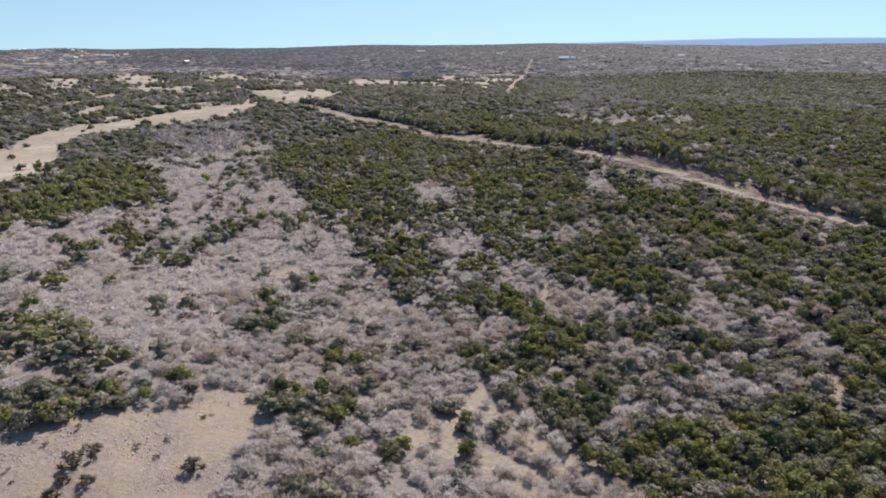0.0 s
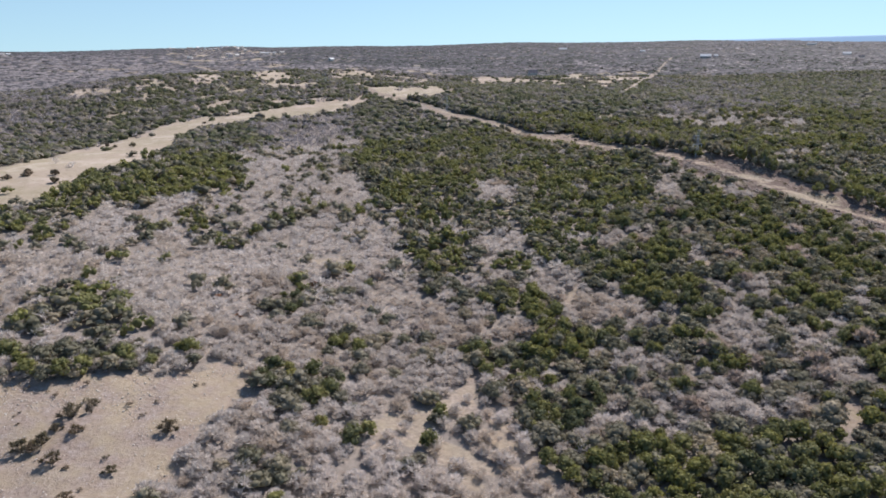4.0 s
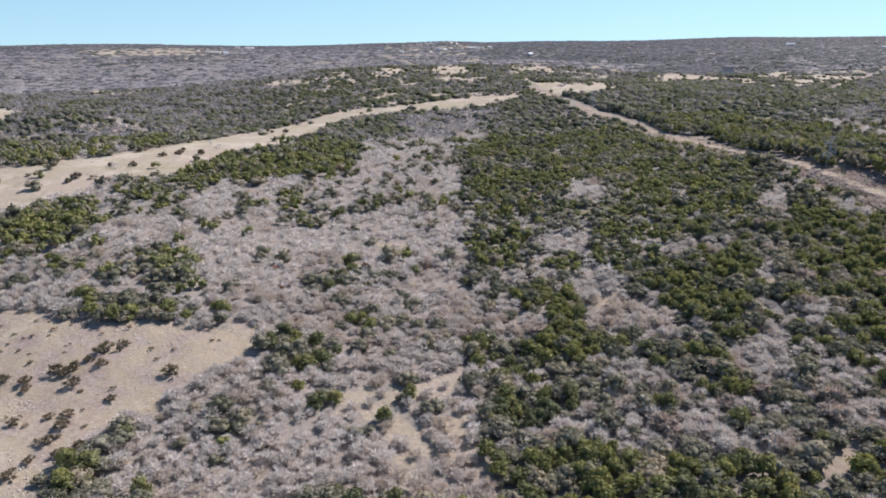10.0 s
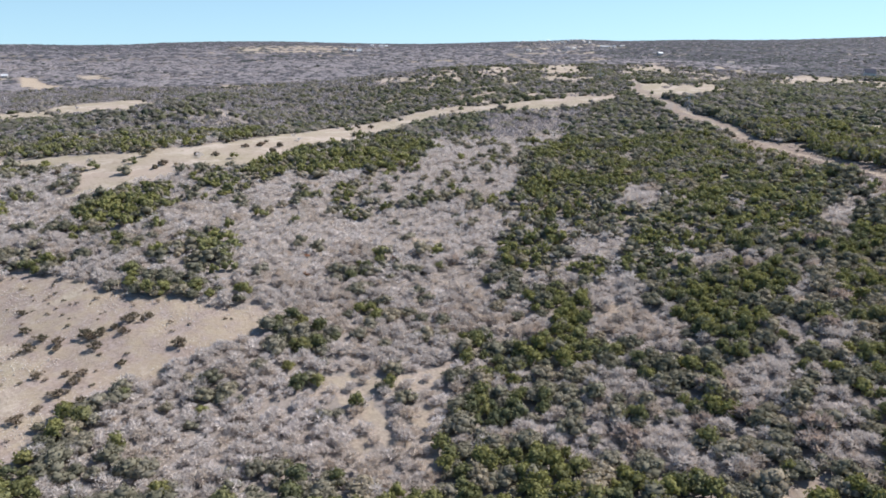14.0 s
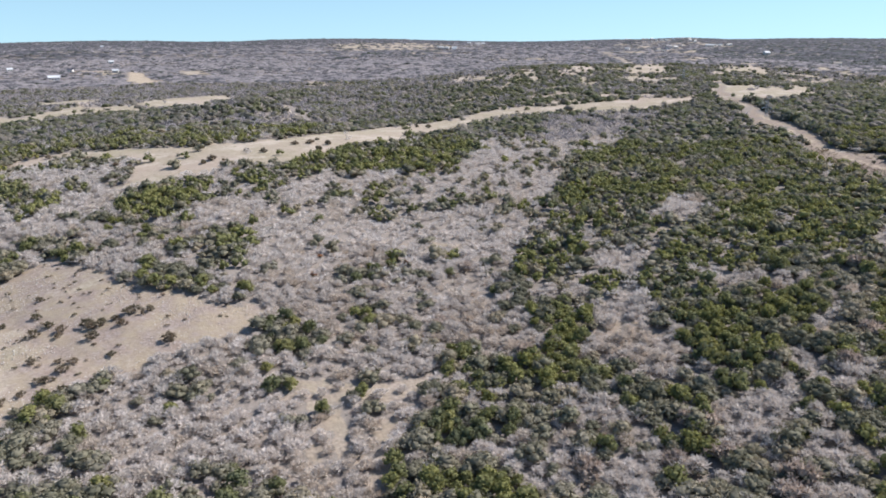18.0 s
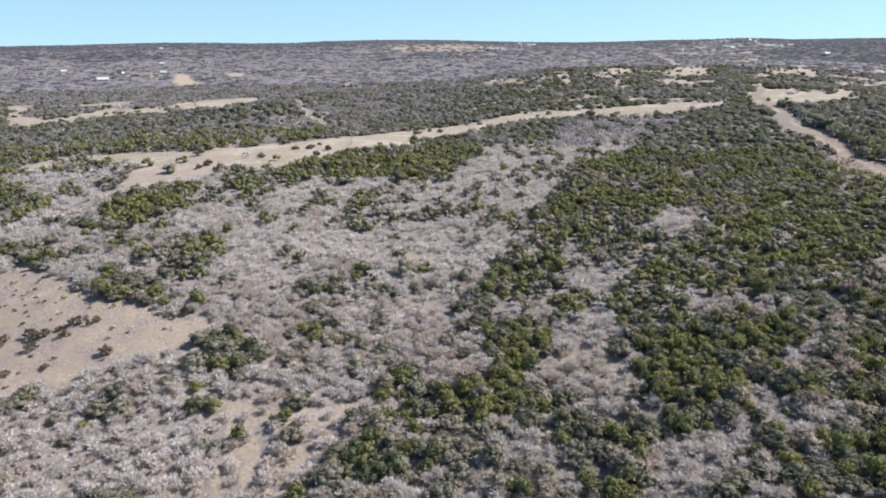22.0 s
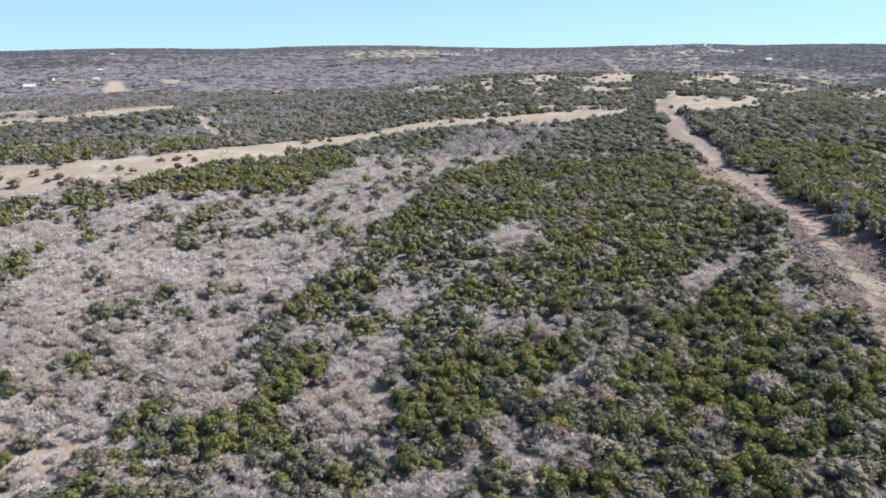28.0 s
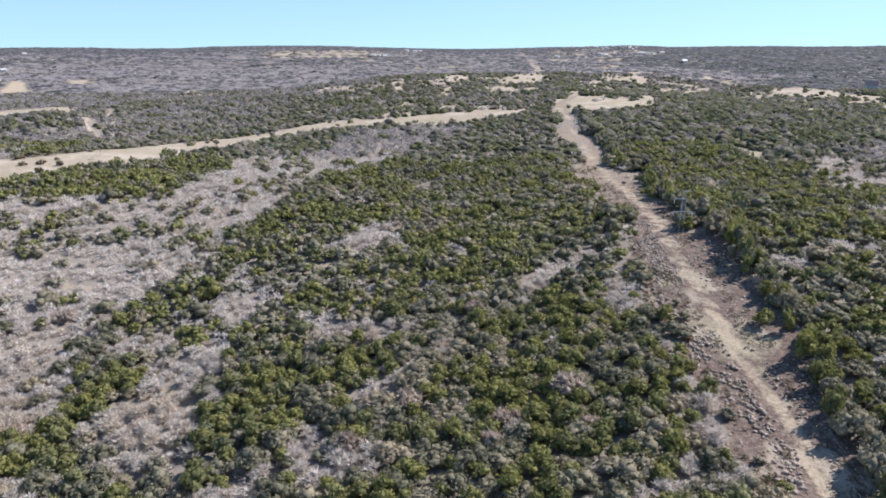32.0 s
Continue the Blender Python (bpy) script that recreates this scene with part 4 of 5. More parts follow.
def joined(name, shapes, x, y, half, tall, material, tint, label, category, lift=-0.06):
    """One mesh of many plants."""
    z = height(x, y)
    turn = rng.random(len(x)) * 2 * math.pi
    pick = rng.integers(0, len(shapes), len(x))
    V, F, T, n = [], [], [], 0
    for i, (v, f) in enumerate(shapes):
        m = np.flatnonzero(pick == i)
        if not len(m):
            continue
        c, s = np.cos(turn[m])[:, None], np.sin(turn[m])[:, None]
        lean = rng.normal(0, 0.07, (len(m), 2))
        px, py, pz = v[None, :, 0] * half[m, None], v[None, :, 1] * half[m, None], v[None, :, 2] * tall[m, None]
        px = px * rng.uniform(0.85, 1.15, (len(m), 1))
        qx, qy = px * c - py * s + lean[:, :1] * pz, px * s + py * c + lean[:, 1:] * pz
        w = np.stack([qx + x[m, None], qy + y[m, None], pz + (z[m] + lift * tall[m])[:, None]], 2).reshape(-1, 3)
        g = (f[None] + (np.arange(len(m)) * len(v))[:, None, None]).reshape(-1, 3) + n
        V.append(w), F.append(g), T.append(np.repeat(tint[m], len(v)))
        n += len(w)
    me = np_mesh(name, np.concatenate(V), np.concatenate(F), material, np.concatenate(T))
    return tagged(new(name, me), label, category, kind="stuff")


def sized(sp, n, big=1.0):
    lo, hi, a, b = SIZES[sp]
    half = (lo + (hi - lo) * rng.random(n) ** 1.3) * big
    return half, half * rng.uniform(a, b, n)


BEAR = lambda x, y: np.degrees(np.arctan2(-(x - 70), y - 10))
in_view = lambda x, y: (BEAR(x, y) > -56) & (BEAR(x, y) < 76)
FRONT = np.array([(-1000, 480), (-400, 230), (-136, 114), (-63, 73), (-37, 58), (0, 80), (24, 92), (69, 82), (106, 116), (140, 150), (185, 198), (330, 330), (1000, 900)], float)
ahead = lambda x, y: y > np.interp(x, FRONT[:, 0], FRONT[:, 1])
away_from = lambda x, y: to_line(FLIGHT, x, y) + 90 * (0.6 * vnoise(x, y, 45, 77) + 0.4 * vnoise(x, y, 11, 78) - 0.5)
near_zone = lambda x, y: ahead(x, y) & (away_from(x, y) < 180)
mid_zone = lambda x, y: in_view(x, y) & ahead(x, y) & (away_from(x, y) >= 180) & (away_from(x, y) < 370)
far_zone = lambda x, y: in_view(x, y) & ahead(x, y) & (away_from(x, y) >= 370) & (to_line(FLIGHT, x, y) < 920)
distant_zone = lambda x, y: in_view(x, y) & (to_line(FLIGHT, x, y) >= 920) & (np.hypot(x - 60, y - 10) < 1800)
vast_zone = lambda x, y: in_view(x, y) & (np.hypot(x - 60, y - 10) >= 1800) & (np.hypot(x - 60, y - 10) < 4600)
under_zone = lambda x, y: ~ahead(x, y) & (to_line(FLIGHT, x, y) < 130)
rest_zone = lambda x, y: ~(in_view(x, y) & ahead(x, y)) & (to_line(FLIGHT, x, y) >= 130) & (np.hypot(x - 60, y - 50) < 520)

WORDS = {"juniper": ("green ashe junipers crowding the brushland", "juniper trees"),
         "oak": ("olive-grey live oaks among the brush", "oak trees"),
         "brush": ("leafless grey deciduous brush over the slopes", "bare shrubs")}


def grow(zone_name, spacing, zone, shapes, box, big=1.0, fill=1.0):
    x, y, sp, k = scatter(spacing, (*box, zone))
    for i, name in enumerate(SPECIES):
        m = sp == i
        if m.sum() < 5:
            continue
        half, tall = sized(name, m.sum(), big)
        half = half * (0.62 + 0.76 * (0.5 * vnoise(x[m], y[m], spacing * 5, 81) + 0.5 * vnoise(x[m], y[m], spacing * 2, 82)))
        tall = np.where(k[m] < 0, 1.7, 1.0) * tall * fill * (0.75 + 0.5 * vnoise(x[m], y[m], spacing * 4, 83))
        tint = np.clip(0.85 * vnoise(x[m], y[m], 17, 31) + 0.3 * rng.random(m.sum()) - 0.08, 0, 0.999)
        joined("%s_%s" % (zone_name, {"juniper": "junipers", "oak": "oaks", "brush": "brush"}[name]), shapes[name], x[m], y[m], half, tall, {"far": SHADED_LEAF, "distant": HAZED_LEAF, "horizon": HAZED_LEAF}.get(zone_name, LEAF)[name], tint, *WORDS[name])


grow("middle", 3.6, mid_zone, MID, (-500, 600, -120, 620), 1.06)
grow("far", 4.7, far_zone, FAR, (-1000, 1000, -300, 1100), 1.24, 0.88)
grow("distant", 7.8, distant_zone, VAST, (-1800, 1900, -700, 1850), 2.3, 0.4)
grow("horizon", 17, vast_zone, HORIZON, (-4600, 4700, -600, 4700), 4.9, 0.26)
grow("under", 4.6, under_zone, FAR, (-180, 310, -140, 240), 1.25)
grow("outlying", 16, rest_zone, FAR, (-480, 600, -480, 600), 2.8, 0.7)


# ---- plants that stand near the flight ----
def trunk_bm(h, r, forks):
    """A short tapering trunk that forks into limbs."""
    bm = bmesh.new()

    def limb(p, q, r0, r1, sides=5):
        p, q = Vector(p), Vector(q)
        d = (q - p).normalized()
        a = d.orthogonal().normalized()
        b = d.cross(a)
        rings = []
        for c, rad in ((p, r0), ((p + q) / 2 + a * r0 * 0.6, (r0 + r1) / 2), (q, r1)):
            rings.append([bm.verts.new(c + (a * math.cos(k * 2 * math.pi / sides) + b * math.sin(k * 2 * math.pi / sides)) * rad) for k in range(sides)])
        for u, v in zip(rings[:-1], rings[1:]):
            for k in range(sides):
                bm.faces.new((u[k], u[(k + 1) % sides], v[(k + 1) % sides], v[k]))
        bm.faces.new(rings[-1])
    limb((0, 0, -0.12), (0.03, 0.02, h), r, r * 0.7)
    for i in range(forks):
        a = i * 2.4 + 0.5
        limb((0.02, 0.02, h * 0.8), (math.cos(a) * 0.5, math.sin(a) * 0.5, 0.85 + 0.1 * (i % 3)), r * 0.5, r * 0.16, 4)
    return bm


LABELS = {"juniper": ("dense dark green juniper with a rounded crown on brushy ground", "juniper tree", "junipers of the thicket"),
          "oak": ("olive-grey live oak with a broad spreading crown among brush", "oak tree", "oaks of the thicket"),
          "brush": ("leafless pale grey shrub with fine branching twigs", "bare shrub", "bare shrubs of the thicket")}
THING = {"juniper": "juniper_tree", "oak": "live_oak", "brush": "bare_shrub"}


def stems_mesh(i):
    v, f = twigs(7, 1, 0.035, 0.95)
    return np_mesh("stem", v, f, BARK)


def prototype(kind, i):
    top = new(THING[kind])
    tagged(top, *LABELS[kind])
    if kind == "brush":
        bits = (("stem", stems_mesh(i)), ("crown", np_mesh("crown", *NEAR[kind][i], BRUSH)))
        for n, me in bits:
            new(n, me).parent = top
    else:
        me = np_mesh("crown", *NEAR[kind][i], LEAF[kind])
        new("crown", me).parent = top
        part("trunk", trunk_bm(0.5, 0.075, 5), BARK, top)
    return top


def thicket():
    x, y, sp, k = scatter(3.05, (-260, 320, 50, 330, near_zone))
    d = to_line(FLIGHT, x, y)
    for i, name in enumerate(SPECIES):
        m = np.flatnonzero(sp == i)
        m = m[np.argsort(d[m])]
        one, many = m[:300], m[300:]
        protos = [prototype(name, q) for q in range(5)]
        half, tall = sized(name, len(m))
        tall = tall * np.where(k[m] < 0, 1.7, 1.0)
        z = height(x[m], y[m])
        for j, q in enumerate(one):
            pr = protos[j % 5]
            ob = pr if j < 5 else copy_thing(pr, Matrix())
            ob.matrix_basis = Matrix.LocRotScale((x[q], y[q], z[j] - 0.05), Euler((0, 0, random.random() * 6.28)), (half[j], half[j] * random.uniform(0.85, 1.15), tall[j]))
        tint = np.clip(0.85 * vnoise(x[many], y[many], 17, 31) + 0.3 * rng.random(len(many)) - 0.08, 0, 0.999)
        joined("near_" + {"juniper": "junipers", "oak": "oaks", "brush": "brush"}[name], NEAR[name], x[many], y[many], half[300:], tall[300:], LEAF[name], tint, *WORDS[name])


thicket()


# ---- loose plants in the clearings ----
def small_plants(kind, label, category, group, shapes, material, spots, lo, hi, flat):
    """Single shrubs, each a thing with a stem and a crown."""
    protos = []
    for i in range(4):
        top = tagged(new(kind), label, category, group)
        new("crown", np_mesh("crown", *shapes[i % len(shapes)], material)).parent = top
        new("stem", stems_mesh(i)).parent = top
        protos.append(top)
    for j, (x, y) in enumerate(spots):
        ob = protos[j] if j < 4 else copy_thing(protos[j % 4], Matrix())
        r = random.uniform(lo, hi)
        ob.matrix_basis = Matrix.LocRotScale((x, y, float(height(x, y)) - 0.03), Euler((0, 0, random.random() * 6.28)), (r, r * random.uniform(0.8, 1.2), r * flat * random.uniform(0.8, 1.2)))


SHRUB_SPOTS = [(-89, 114), (-83, 114), (-79, 119), (-76, 121), (-75, 125), (-71, 124), (-72, 116), (-88, 109), (-74, 101), (-69, 105), (-64, 103), (-63, 98), (-56, 98), (-53, 107),
               (-50, 106), (-62, 92), (-77, 119), (-74, 129), (-71, 133), (-61, 114), (-54, 126), (-62, 87), (-97, 115), (-101, 108), (-107, 122), (-58, 95), (-66, 107), (-81, 112)]
small_plants("dry_shrub", "low brown half-bare shrub on stony tan soil", "shrub", "shrubs of the stony clearing", [fuzz(8, 30, 0.05, 1.0, 0.35) for _ in range(4)], SHRUB, SHRUB_SPOTS, 1.2, 2.6, 1.0)

spots = [(-108, 130), (-102, 131), (-100, 124), (-91, 124), (-82, 137), (-89, 140), (-114, 137), (-115, 131), (-73, 134), (-101, 138), (-115, 138), (-109, 134), (-98, 130), (-85, 129), (-90, 125), (-88, 121), (-87, 138), (-59, 135), (-80, 136), (-53, 142), (-109, 132), (-123, 133), (-107, 123), (-99, 124)]
more = np.random.default_rng(3)
while len(spots) < 95:
    p = (more.uniform(-135, -45), more.uniform(72, 150))
    if KINDS[land(np.array([p[0]]), np.array([p[1]]))[0]] == "bare" and more.random() < 0.35 + 0.65 * (p[0] < -75):
        spots.append(p)
small_plants("scrub_tuft", "small dark green-brown scrub tuft on stony soil", "shrub", "tufts of the stony clearing", [crown(3, 9, 0.42, False) for _ in range(4)], SHRUB, spots, 0.35, 0.8, 0.85)

FIELD_SPOTS = [(-202, 312), (-223, 282), (-239, 271), (-242, 286), (-153, 301), (-168, 292), (-163, 298), (-168, 309), (-177, 416), (-178, 241), (-218, 222), (-251, 219), (-243, 224), (-263, 207),
               (-179, 247), (-168, 270), (-178, 268), (-292, 212), (-273, 220), (-224, 316), (-240, 300), (-217, 384), (-268, 287), (-187, 302), (-147, 287), (-168, 404), (-157, 401), (-207, 222), (-144, 500), (-128, 470)]
small_plants("pasture_shrub", "rounded mauve-brown bare shrub in pale dry pasture", "shrub", "shrubs of the pasture", [fuzz(8, 22, 0.05) for _ in range(4)], SHRUB, FIELD_SPOTS, 1.6, 3.1, 0.95)
small_plants("rust_shrub", "shrub with rust-red dead leaves beside the cleared line", "shrub", "rust shrubs", [fuzz(7, 22, 0.05) for _ in range(4)], RUST, [(143, 255), (-60, 190), (-35, 205), (-52, 178)], 1.3, 1.9, 0.9)
small_plants("line_shrub", "dark low shrub on rubble of the cleared line", "shrub", "shrubs of the cleared line", [crown(6, 9, 0.3, True, 0.7) for _ in range(4)], OAK, [(140, 264), (162, 219), (137, 270), (89, 392), (150, 232), (156, 214), (128, 286), (112, 322), (166, 207)], 0.9, 1.9, 0.9)


BIG_SPOTS = [(126, 226), (119, 206), (119, 213), (92, 253), (95, 195), (134, 217), (98, 211), (80, 191), (90, 145), (77, 152), (-16, 211), (72, 162), (91, 150), (70, 146), (108, 158), (69, 160), (56, 136), (26, 171), (-3, 176)]
small_plants("spreading_oak", "large spreading brown-grey half-bare oak above the brush", "oak tree", "large oaks of the thicket", [fuzz(12, 30, 0.05, 0.95, 0.5) for _ in range(4)], BROWN, BIG_SPOTS, 3.0, 4.2, 1.05)


def snag():
    """A leafless dead sapling."""
    top = tagged(new("dead_sapling"), "thin brown half-bare sapling standing on stony soil", "dead tree")
    new("stem", np_mesh("stem", *twigs(3, 4, 0.05, 1.6), BARK)).parent = top
    new("crown", np_mesh("crown", *fuzz(6, 22, 0.03), SHRUB)).parent = top
    top.matrix_basis = Matrix.LocRotScale((-71, 130.5, float(height(-71, 130.5))), None, (0.75, 0.75, 2.3))


snag()


def line_scrub():
    """Low scrub and cut brush along the cleared line."""
    q = np.random.default_rng(12)
    x, y = q.uniform(60, 190, 22000), q.uniform(200, 470, 22000)
    m = (land(x, y) == KINDS.index("row")) & (to_line(TRACK, x, y) > 3.0) & (vnoise(x, y, 9, 71) + 0.5 * q.random(22000) > 0.85)
    x, y = x[m][:900], y[m][:900]
    half = 0.3 + 1.0 * q.random(len(x)) ** 2
    joined("line_scrub", [fuzz(4, 12, 0.07, 1.2, 0) for _ in range(4)], x, y, half, half * q.uniform(0.5, 0.9, len(x)), SHRUB, q.random(len(x)), "low dry scrub and cut brush on the cleared line", "scrub")


line_scrub()


def undergrowth():
    """Low dry weeds and seedlings between the shrubs."""
    q = np.random.default_rng(21)
    n = 26000
    x, y = q.uniform(-200, 230, n), q.uniform(60, 290, n)
    k = land(x, y)
    grown = np.isin(k, [KINDS.index(name) for name in ("gray", "graymix", "greenmix", "olive", "wood")])
    m = near_zone(x, y) & grown & (to_line(TRACK, x, y) > 6) & (q.random(n) < 0.75)
    x, y = x[m][:5600], y[m][:5600]
    half = 0.5 + 0.9 * q.random(len(x)) ** 1.5
    tall, tint, shapes, n = half * q.uniform(0.6, 1.0, len(x)), q.random(len(x)), [fuzz(3, 8, 0.075, 1.2, 0) for _ in range(5)], 2400
    joined("undergrowth", shapes, x[:n], y[:n], half[:n], tall[:n], BROWN, tint[:n], "low dry tan weeds between the shrubs", "undergrowth")
    joined("saplings", shapes, x[n:], y[n:], half[n:], tall[n:] * 1.3, BRUSH, tint[n:], "grey leafless saplings between the shrubs", "saplings")


undergrowth()


# ---- stones ----
def stones(name, label, n, pick, lo, hi, seed, material):
    """Loose angular stones as one joined mesh."""
    r = np.random.default_rng(seed)
    x, y = pick(r, n)
    v0 = np.array([(1, 0, 0), (0, 1, 0), (-1, 0, 0), (0, -1, 0), (0, 0, 0.8), (0, 0, -0.5)])
    f0 = np.array([(0, 1, 4), (1, 2, 4), (2, 3, 4), (3, 0, 4), (1, 0, 5), (2, 1, 5), (3, 2, 5), (0, 3, 5)])
    n = len(x)
    size = lo + (hi - lo) * r.random(n) ** 3
    v = v0[None] * size[:, None, None] * r.uniform(0.6, 1.3, (n, 6, 3))
    a = r.random(n) * 6.28
    c, s = np.cos(a)[:, None], np.sin(a)[:, None]
    w = np.stack([v[..., 0] * c - v[..., 1] * s + x[:, None], v[..., 0] * s + v[..., 1] * c + y[:, None], v[..., 2] + (height(x, y) + 0.1 * size)[:, None]], 2)
    f = (f0[None] + (np.arange(n) * 6)[:, None, None]).reshape(-1, 3)
    tagged(new(name, np_mesh(name, w.reshape(-1, 3), f, material)), label, "stones", kind="stuff")


def on_land(kind, box):
    def pick(r, n):
        x, y = r.uniform(box[0], box[1], n), r.uniform(box[2], box[3], n)
        m = land(x, y) == KINDS.index(kind)
        m &= vnoise(x, y, 8, 41) + 0.35 * r.random(n) > 0.55
        m &= to_line(TRACK, x, y) > 1.8
        return x[m], y[m]
    return pick


def banked(r, n):
    """Heaps of larger stones on the upper side of the track."""
    x, y = r.uniform(90, 185, n), r.uniform(200, 330, n)
    side = np.interp(y, TRACK[:, 1], TRACK[:, 0]) - x
    m = (land(x, y) == KINDS.index("row")) & (side > 3) & (side < 12) & (0.6 * vnoise(x, y, 6, 43) + 0.4 * vnoise(x, y, 2, 44) > 0.47)
    return x[m], y[m]


stones("rubble_heap", "heaps of grey-brown limestone blocks beside the track", 70000, banked, 0.14, 0.70, 8, STONE)
stones("rubble", "pale limestone rubble strewn along the cleared line", 52000, on_land("row", (80, 190, 190, 420)), 0.09, 0.55, 5, STONE)
stones("field_stones", "scattered pale stones on bare tan soil", 52000, on_land("bare", (-140, 100, 70, 160)), 0.05, 0.26, 6, PALE_STONE)


# ---- power line ----
def rod(bm, p, q, r0, r1, sides=8):
    p, q = Vector(p), Vector(q)
    d = (q - p).normalized()
    a = d.orthogonal().normalized()
    b = d.cross(a)
    ring = [[bm.verts.new(c + (a * math.cos(k * 2 * math.pi / sides) + b * math.sin(k * 2 * math.pi / sides)) * r) for k in range(sides)] for c, r in ((p, r0), (q, r1))]
    for k in range(sides):
        bm.faces.new((ring[0][k], ring[0][(k + 1) % sides], ring[1][(k + 1) % sides], ring[1][k]))
    bm.faces.new(ring[0][::-1])
    bm.faces.new(ring[1])


def beam(bm, p, q, w, h):
    d = (Vector(q) - Vector(p))
    m = Matrix.LocRotScale((Vector(p) + Vector(q)) / 2, d.to_track_quat("X", "Z"), (d.length, w, h))
    bmesh.ops.create_cube(bm, size=1, matrix=m)


def pylon():
    """A twin-pole frame: a full lower arm, an upper arm to one side, a short top arm to the other, braces and hanging insulators."""
    top = tagged(new("power_pylon"), "grey twin-pole power line frame with staggered cross arms", "power pylon", "pylons of the power line")
    for x in (-0.55, 0.55):
        bm = bmesh.new()
        rod(bm, (x * 1.15, 0, -0.8), (x * 0.9, 0, 12.6), 0.17, 0.11)
        part("pole", bm, POLE, top)
    for x0, x1, z in ((-2.9, 2.9, 6.0), (-2.9, 0.7, 9.9), (-0.7, 1.9, 12.3)):
        for y in (-0.16, 0.16):
            bm = bmesh.new()
            beam(bm, (x0, y, z), (x1, y, z), 0.1, 0.22)
            part("cross_arm", bm, POLE, top)
    for p, q in (((-0.6, 0, 6.2), (0.52, 0, 9.7)), ((0.6, 0, 6.2), (-0.52, 0, 9.7)), ((-0.62, 0, 0.6), (0.58, 0, 5.6)), ((-0.58, 0, 4.3), (-2.2, 0, 5.9)), ((0.58, 0, 4.3), (2.2, 0, 5.9)), ((-0.52, 0, 11.4), (-2.3, 0, 10.0))):
        bm = bmesh.new()
        rod(bm, p, q, 0.05, 0.05, 6)
        part("brace", bm, STEEL, top)
    for x, z in ((-2.8, 9.8), (-2.8, 5.9), (2.8, 5.9)):
        bm = bmesh.new()
        for k in range(6):
            bmesh.ops.create_cone(bm, cap_ends=True, segments=10, radius1=0.16, radius2=0.06, depth=0.12, matrix=Matrix.Translation((x, 0, z - 0.2 - 0.18 * k)))
        rod(bm, (x, 0, z), (x, 0, z - 1.35), 0.035, 0.035, 6)
        part("insulator", bm, GLASSY, top)
    return top


LINE = [(238, 90), (127.5, 317.5), (24, 514), (-84, 728), (-192, 942)]
first = pylon()
for i, (x, y) in enumerate(LINE):
    m = pose(x, y, float(height(x, y)), 0, 0, 26.8)
    if i:
        copy_thing(first, m)
    else:
        first.matrix_basis = m


def wire(name, off, up, sag):
    """One span after the other of a hanging wire."""
    for (x0, y0), (x1, y1) in zip(LINE[:-1], LINE[1:]):
        c = bpy.data.curves.new(name, "CURVE")
        c.dimensions, c.bevel_depth, c.bevel_resolution = "3D", 0.013, 0
        s = c.splines.new("POLY")
        s.points.add(20)
        ca, sa = math.cos(radians(26.8)), math.sin(radians(26.8))
        z0, z1 = float(height(x0, y0)) + up, float(height(x1, y1)) + up
        for k in range(21):
            t = k / 20
            s.points[k].co = (x0 + (x1 - x0) * t + off * ca, y0 + (y1 - y0) * t + off * sa, z0 + (z1 - z0) * t - 4 * sag * t * (1 - t), 1)
        c.materials.append(WIRE)
        tagged(new(name, c), "thin sagging aluminium power line wire between pylons", "power line", "wires of the power line")


for off, up, sag in ((-2.8, 8.45, 2.6), (-2.8, 4.55, 1.6), (2.8, 4.55, 1.6), (1.8, 12.4, 2.2)):
    wire("power_wire", off, up, sag)


# ---- far farmsteads ----
def house(x, y, w, d, h, turn, roof, label, tall=0.35):
    top = tagged(new("farmhouse"), label, "house", "far farm buildings")
    bm = bmesh.new()
    v = [bm.verts.new(p) for p in ((-w / 2, -d / 2, -1), (w / 2, -d / 2, -1), (w / 2, d / 2, -1), (-w / 2, d / 2, -1), (-w / 2, -d / 2, h), (w / 2, -d / 2, h), (w / 2, d / 2, h), (-w / 2, d / 2, h), (-w / 2, 0, h + d * tall), (w / 2, 0, h + d * tall))]
    for f in ((0, 1, 5, 4), (2, 3, 7, 6), (1, 2, 6, 9, 5), (3, 0, 4, 8, 7)):
        bm.faces.new([v[i] for i in f])
    part("wall", bm, WALL, top)
    bm = bmesh.new()
    o, k = 0.5, 0.22
    for s in (-1, 1):
        ys, zs = s * (d / 2 + o), h - o * tall * 2
        q = [(-w / 2 - o, ys, zs), (w / 2 + o, ys, zs), (w / 2 + o, 0, h + d * tall + 0.05), (-w / 2 - o, 0, h + d * tall + 0.05)]
        lo = [bm.verts.new(p) for p in q]
        hi = [bm.verts.new((p[0], p[1], p[2] + k)) for p in q]
        bm.faces.new(hi if s < 0 else hi[::-1])
        bm.faces.new(lo[::-1] if s < 0 else lo)
        for i in range(4):
            bm.faces.new((lo[i], lo[(i + 1) % 4], hi[(i + 1) % 4], hi[i]))
    part("roof", bm, roof, top)
    n = max(2, int(w / 4))
    for i in range(n):
        px = -w / 2 + w * (i + 0.5) / n
        bm = bmesh.new()
        door = i == n // 2
        bmesh.ops.create_cube(bm, size=1, matrix=Matrix.LocRotScale((px, -d / 2 - 0.02, 1.05 if door else 1.6), None, (1.0 if door else 1.3, 0.1, 2.1 if door else 1.2)))
        part("door" if door else "window", bm, ROOF_D if door else PANE, top)
    z = float(height(x, y))
    top.matrix_basis = pose(x, y, z + 0.4, 0, 0, turn)


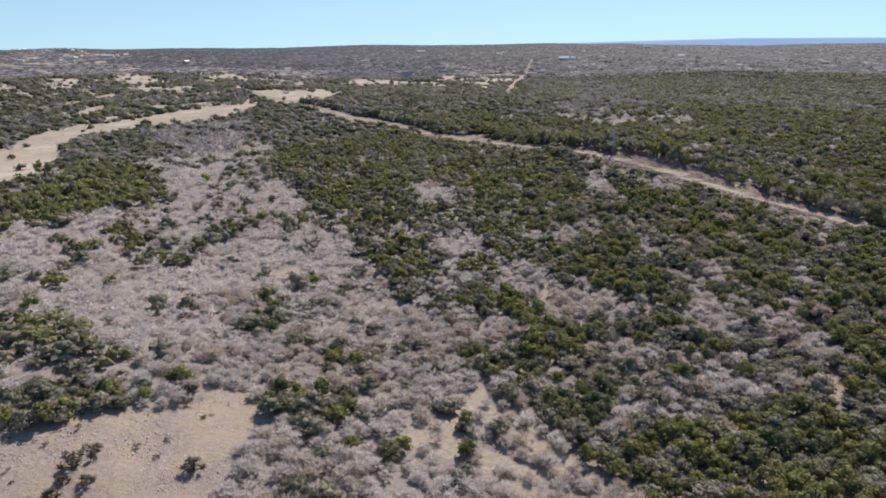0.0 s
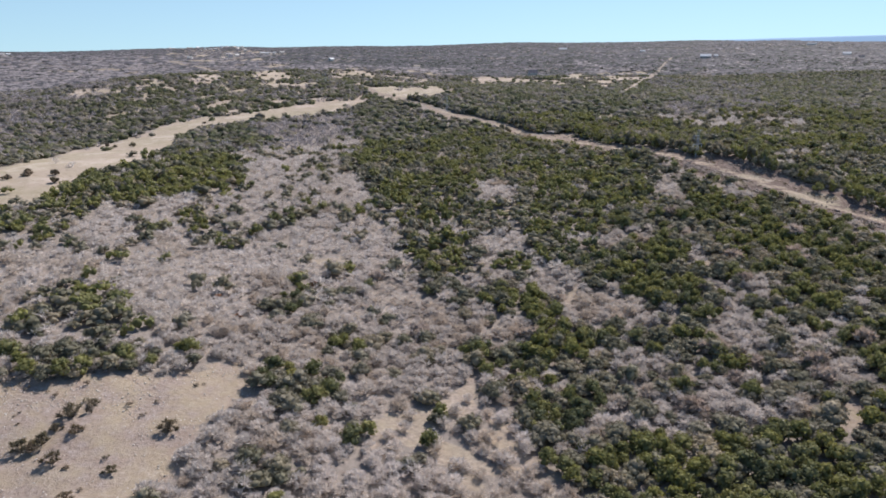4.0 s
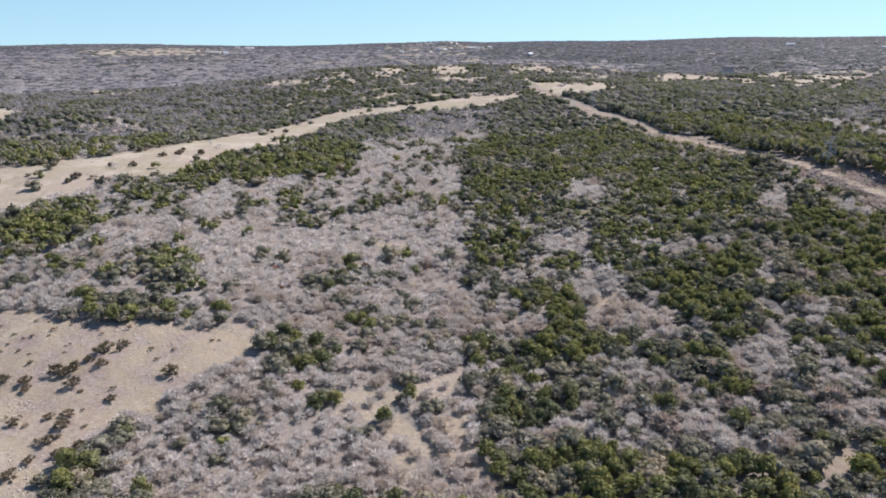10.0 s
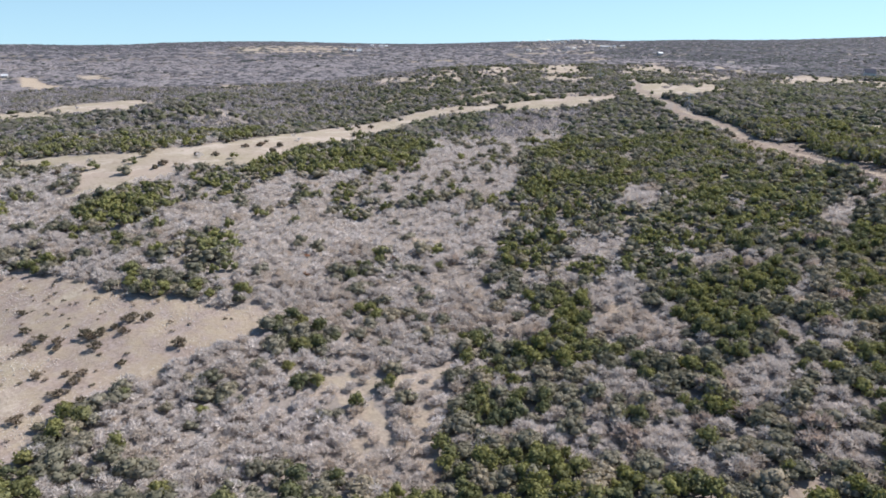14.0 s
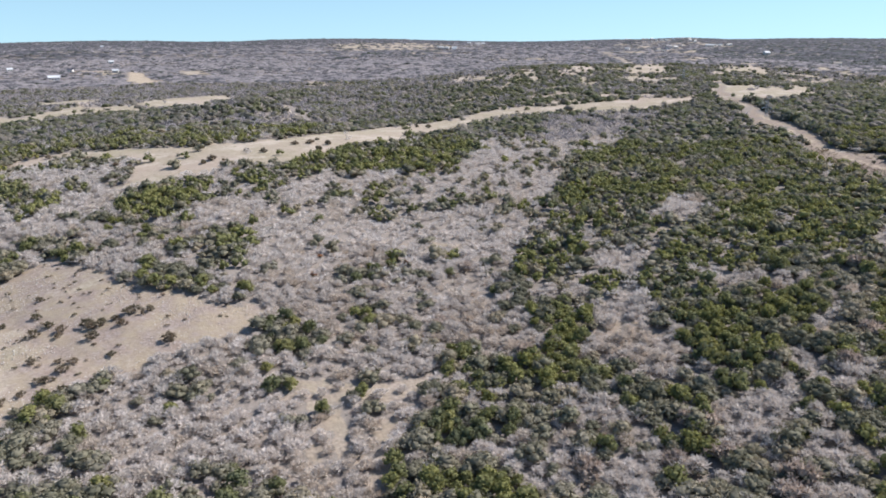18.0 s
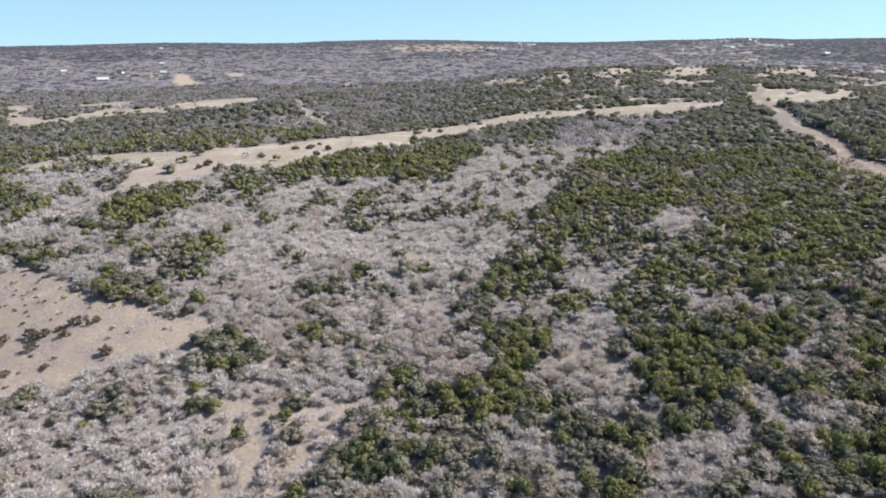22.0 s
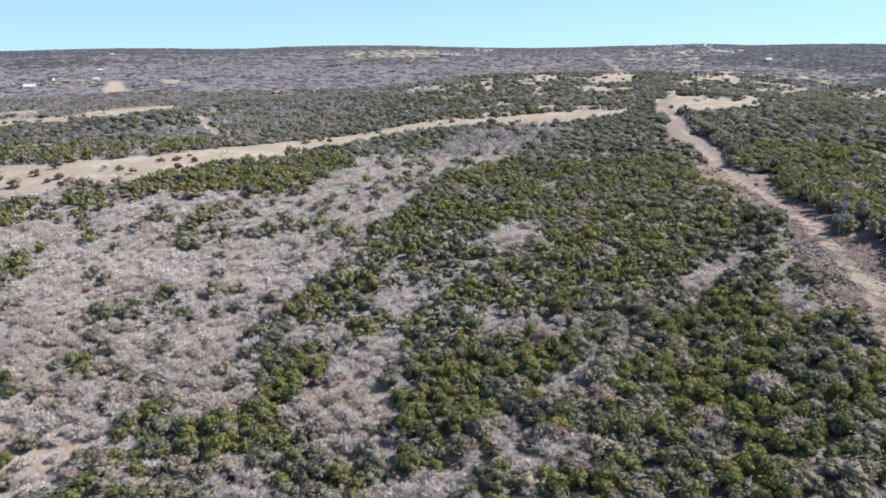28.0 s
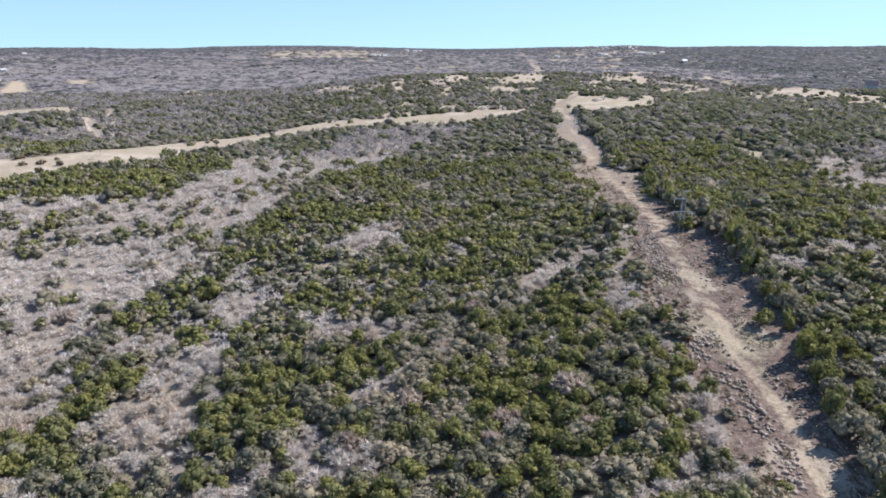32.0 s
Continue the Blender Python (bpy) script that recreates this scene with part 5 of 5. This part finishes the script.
house(565, 1360, 19, 10, 4.5, -22, ROOF_W, "long white metal-roofed farm building in far woods")
house(590, 1372, 7, 6, 3.5, -22, ROOF_W, "small white outbuilding beside the long farm building")
house(603, 2780, 29, 11, 5, -10, ROOF_W, "pale far building among dark woods")
house(730, 2230, 15, 8, 5, -15, ROOF_W, "small white far building in dark woods")
house(1215, 1962, 20, 11, 6, -30, ROOF_W, "white-roofed far house in dark woods")
house(897, 1402, 10, 7, 4, -30, ROOF_D, "dark-roofed far house in woods")
house(1050, 1205, 12, 8, 4, -40, ROOF_T, "tan far house beside a silo")
house(1078, 1210, 4, 5, 13, -40, WALL, "tall pale tower-like farm building")
house(1640, 2890, 37, 13, 5, -30, WALL, "long pale far building on a cleared pad")
house(-976, 624, 16, 8, 4, 60, ROOF_W, "white-roofed house in bare grey woods")
house(-1234, 888, 9, 6, 3.5, 55, ROOF_W, "white far house in bare woods")
house(-1024, 757, 9, 6, 3.5, 50, ROOF_W, "white-roofed house beside a cleared pad")
house(-1060, 700, 9, 6, 4, 30, ROOF_D, "grey-roofed house in bare woods")
house(-1130, 640, 8, 6, 3.5, 70, ROOF_W, "pale house in bare grey woods")
house(-2523, 1697, 14, 8, 4, 55, ROOF_W, "pale far building on a wooded rise")
village = random.Random(5)
# bearing and distance (low, high), how many, roofs, label
for b0, b1, r0, r1, n, roofs, words in (
        (13.2, 18.4, 3300, 4250, 20, (ROOF_W, ROOF_T, WALL), "pale far house of the village on a wooded hill"),
        (13.2, 18.0, 2000, 2600, 9, (ROOF_T, WALL, ROOF_D), "tan far house below the village hill"),
        (10.4, 12.5, 2730, 2810, 6, (ROOF_W, WALL), "long pale far shed in a strip of dry grass"),
        (31.0, 32.6, 2330, 2450, 6, (ROOF_W, WALL), "white far house beside a pale hillside field"),
        (29.0, 30.3, 2850, 2980, 4, (ROOF_W, WALL), "white far house on a wooded rise"),
        (7.8, 8.0, 1790, 1810, 1, (ROOF_W,), "white far house in dark woods")):
    for i in range(n):
        az, r = radians(village.uniform(b0, b1)), village.uniform(r0, r1)
        house(60 - math.sin(az) * r, 50 + math.cos(az) * r, village.uniform(9, 17), village.uniform(7, 10), village.uniform(4, 6), village.uniform(-30, 60), roofs[i % len(roofs)], words)
house(14, 1125, 9, 6, 3.5, 10, ROOF_T, "pale-roofed house beside dry pasture")
house(181, 1052, 12, 9, 5, 10, ROOF_D, "dark-roofed house beside dry pasture", 0.5)
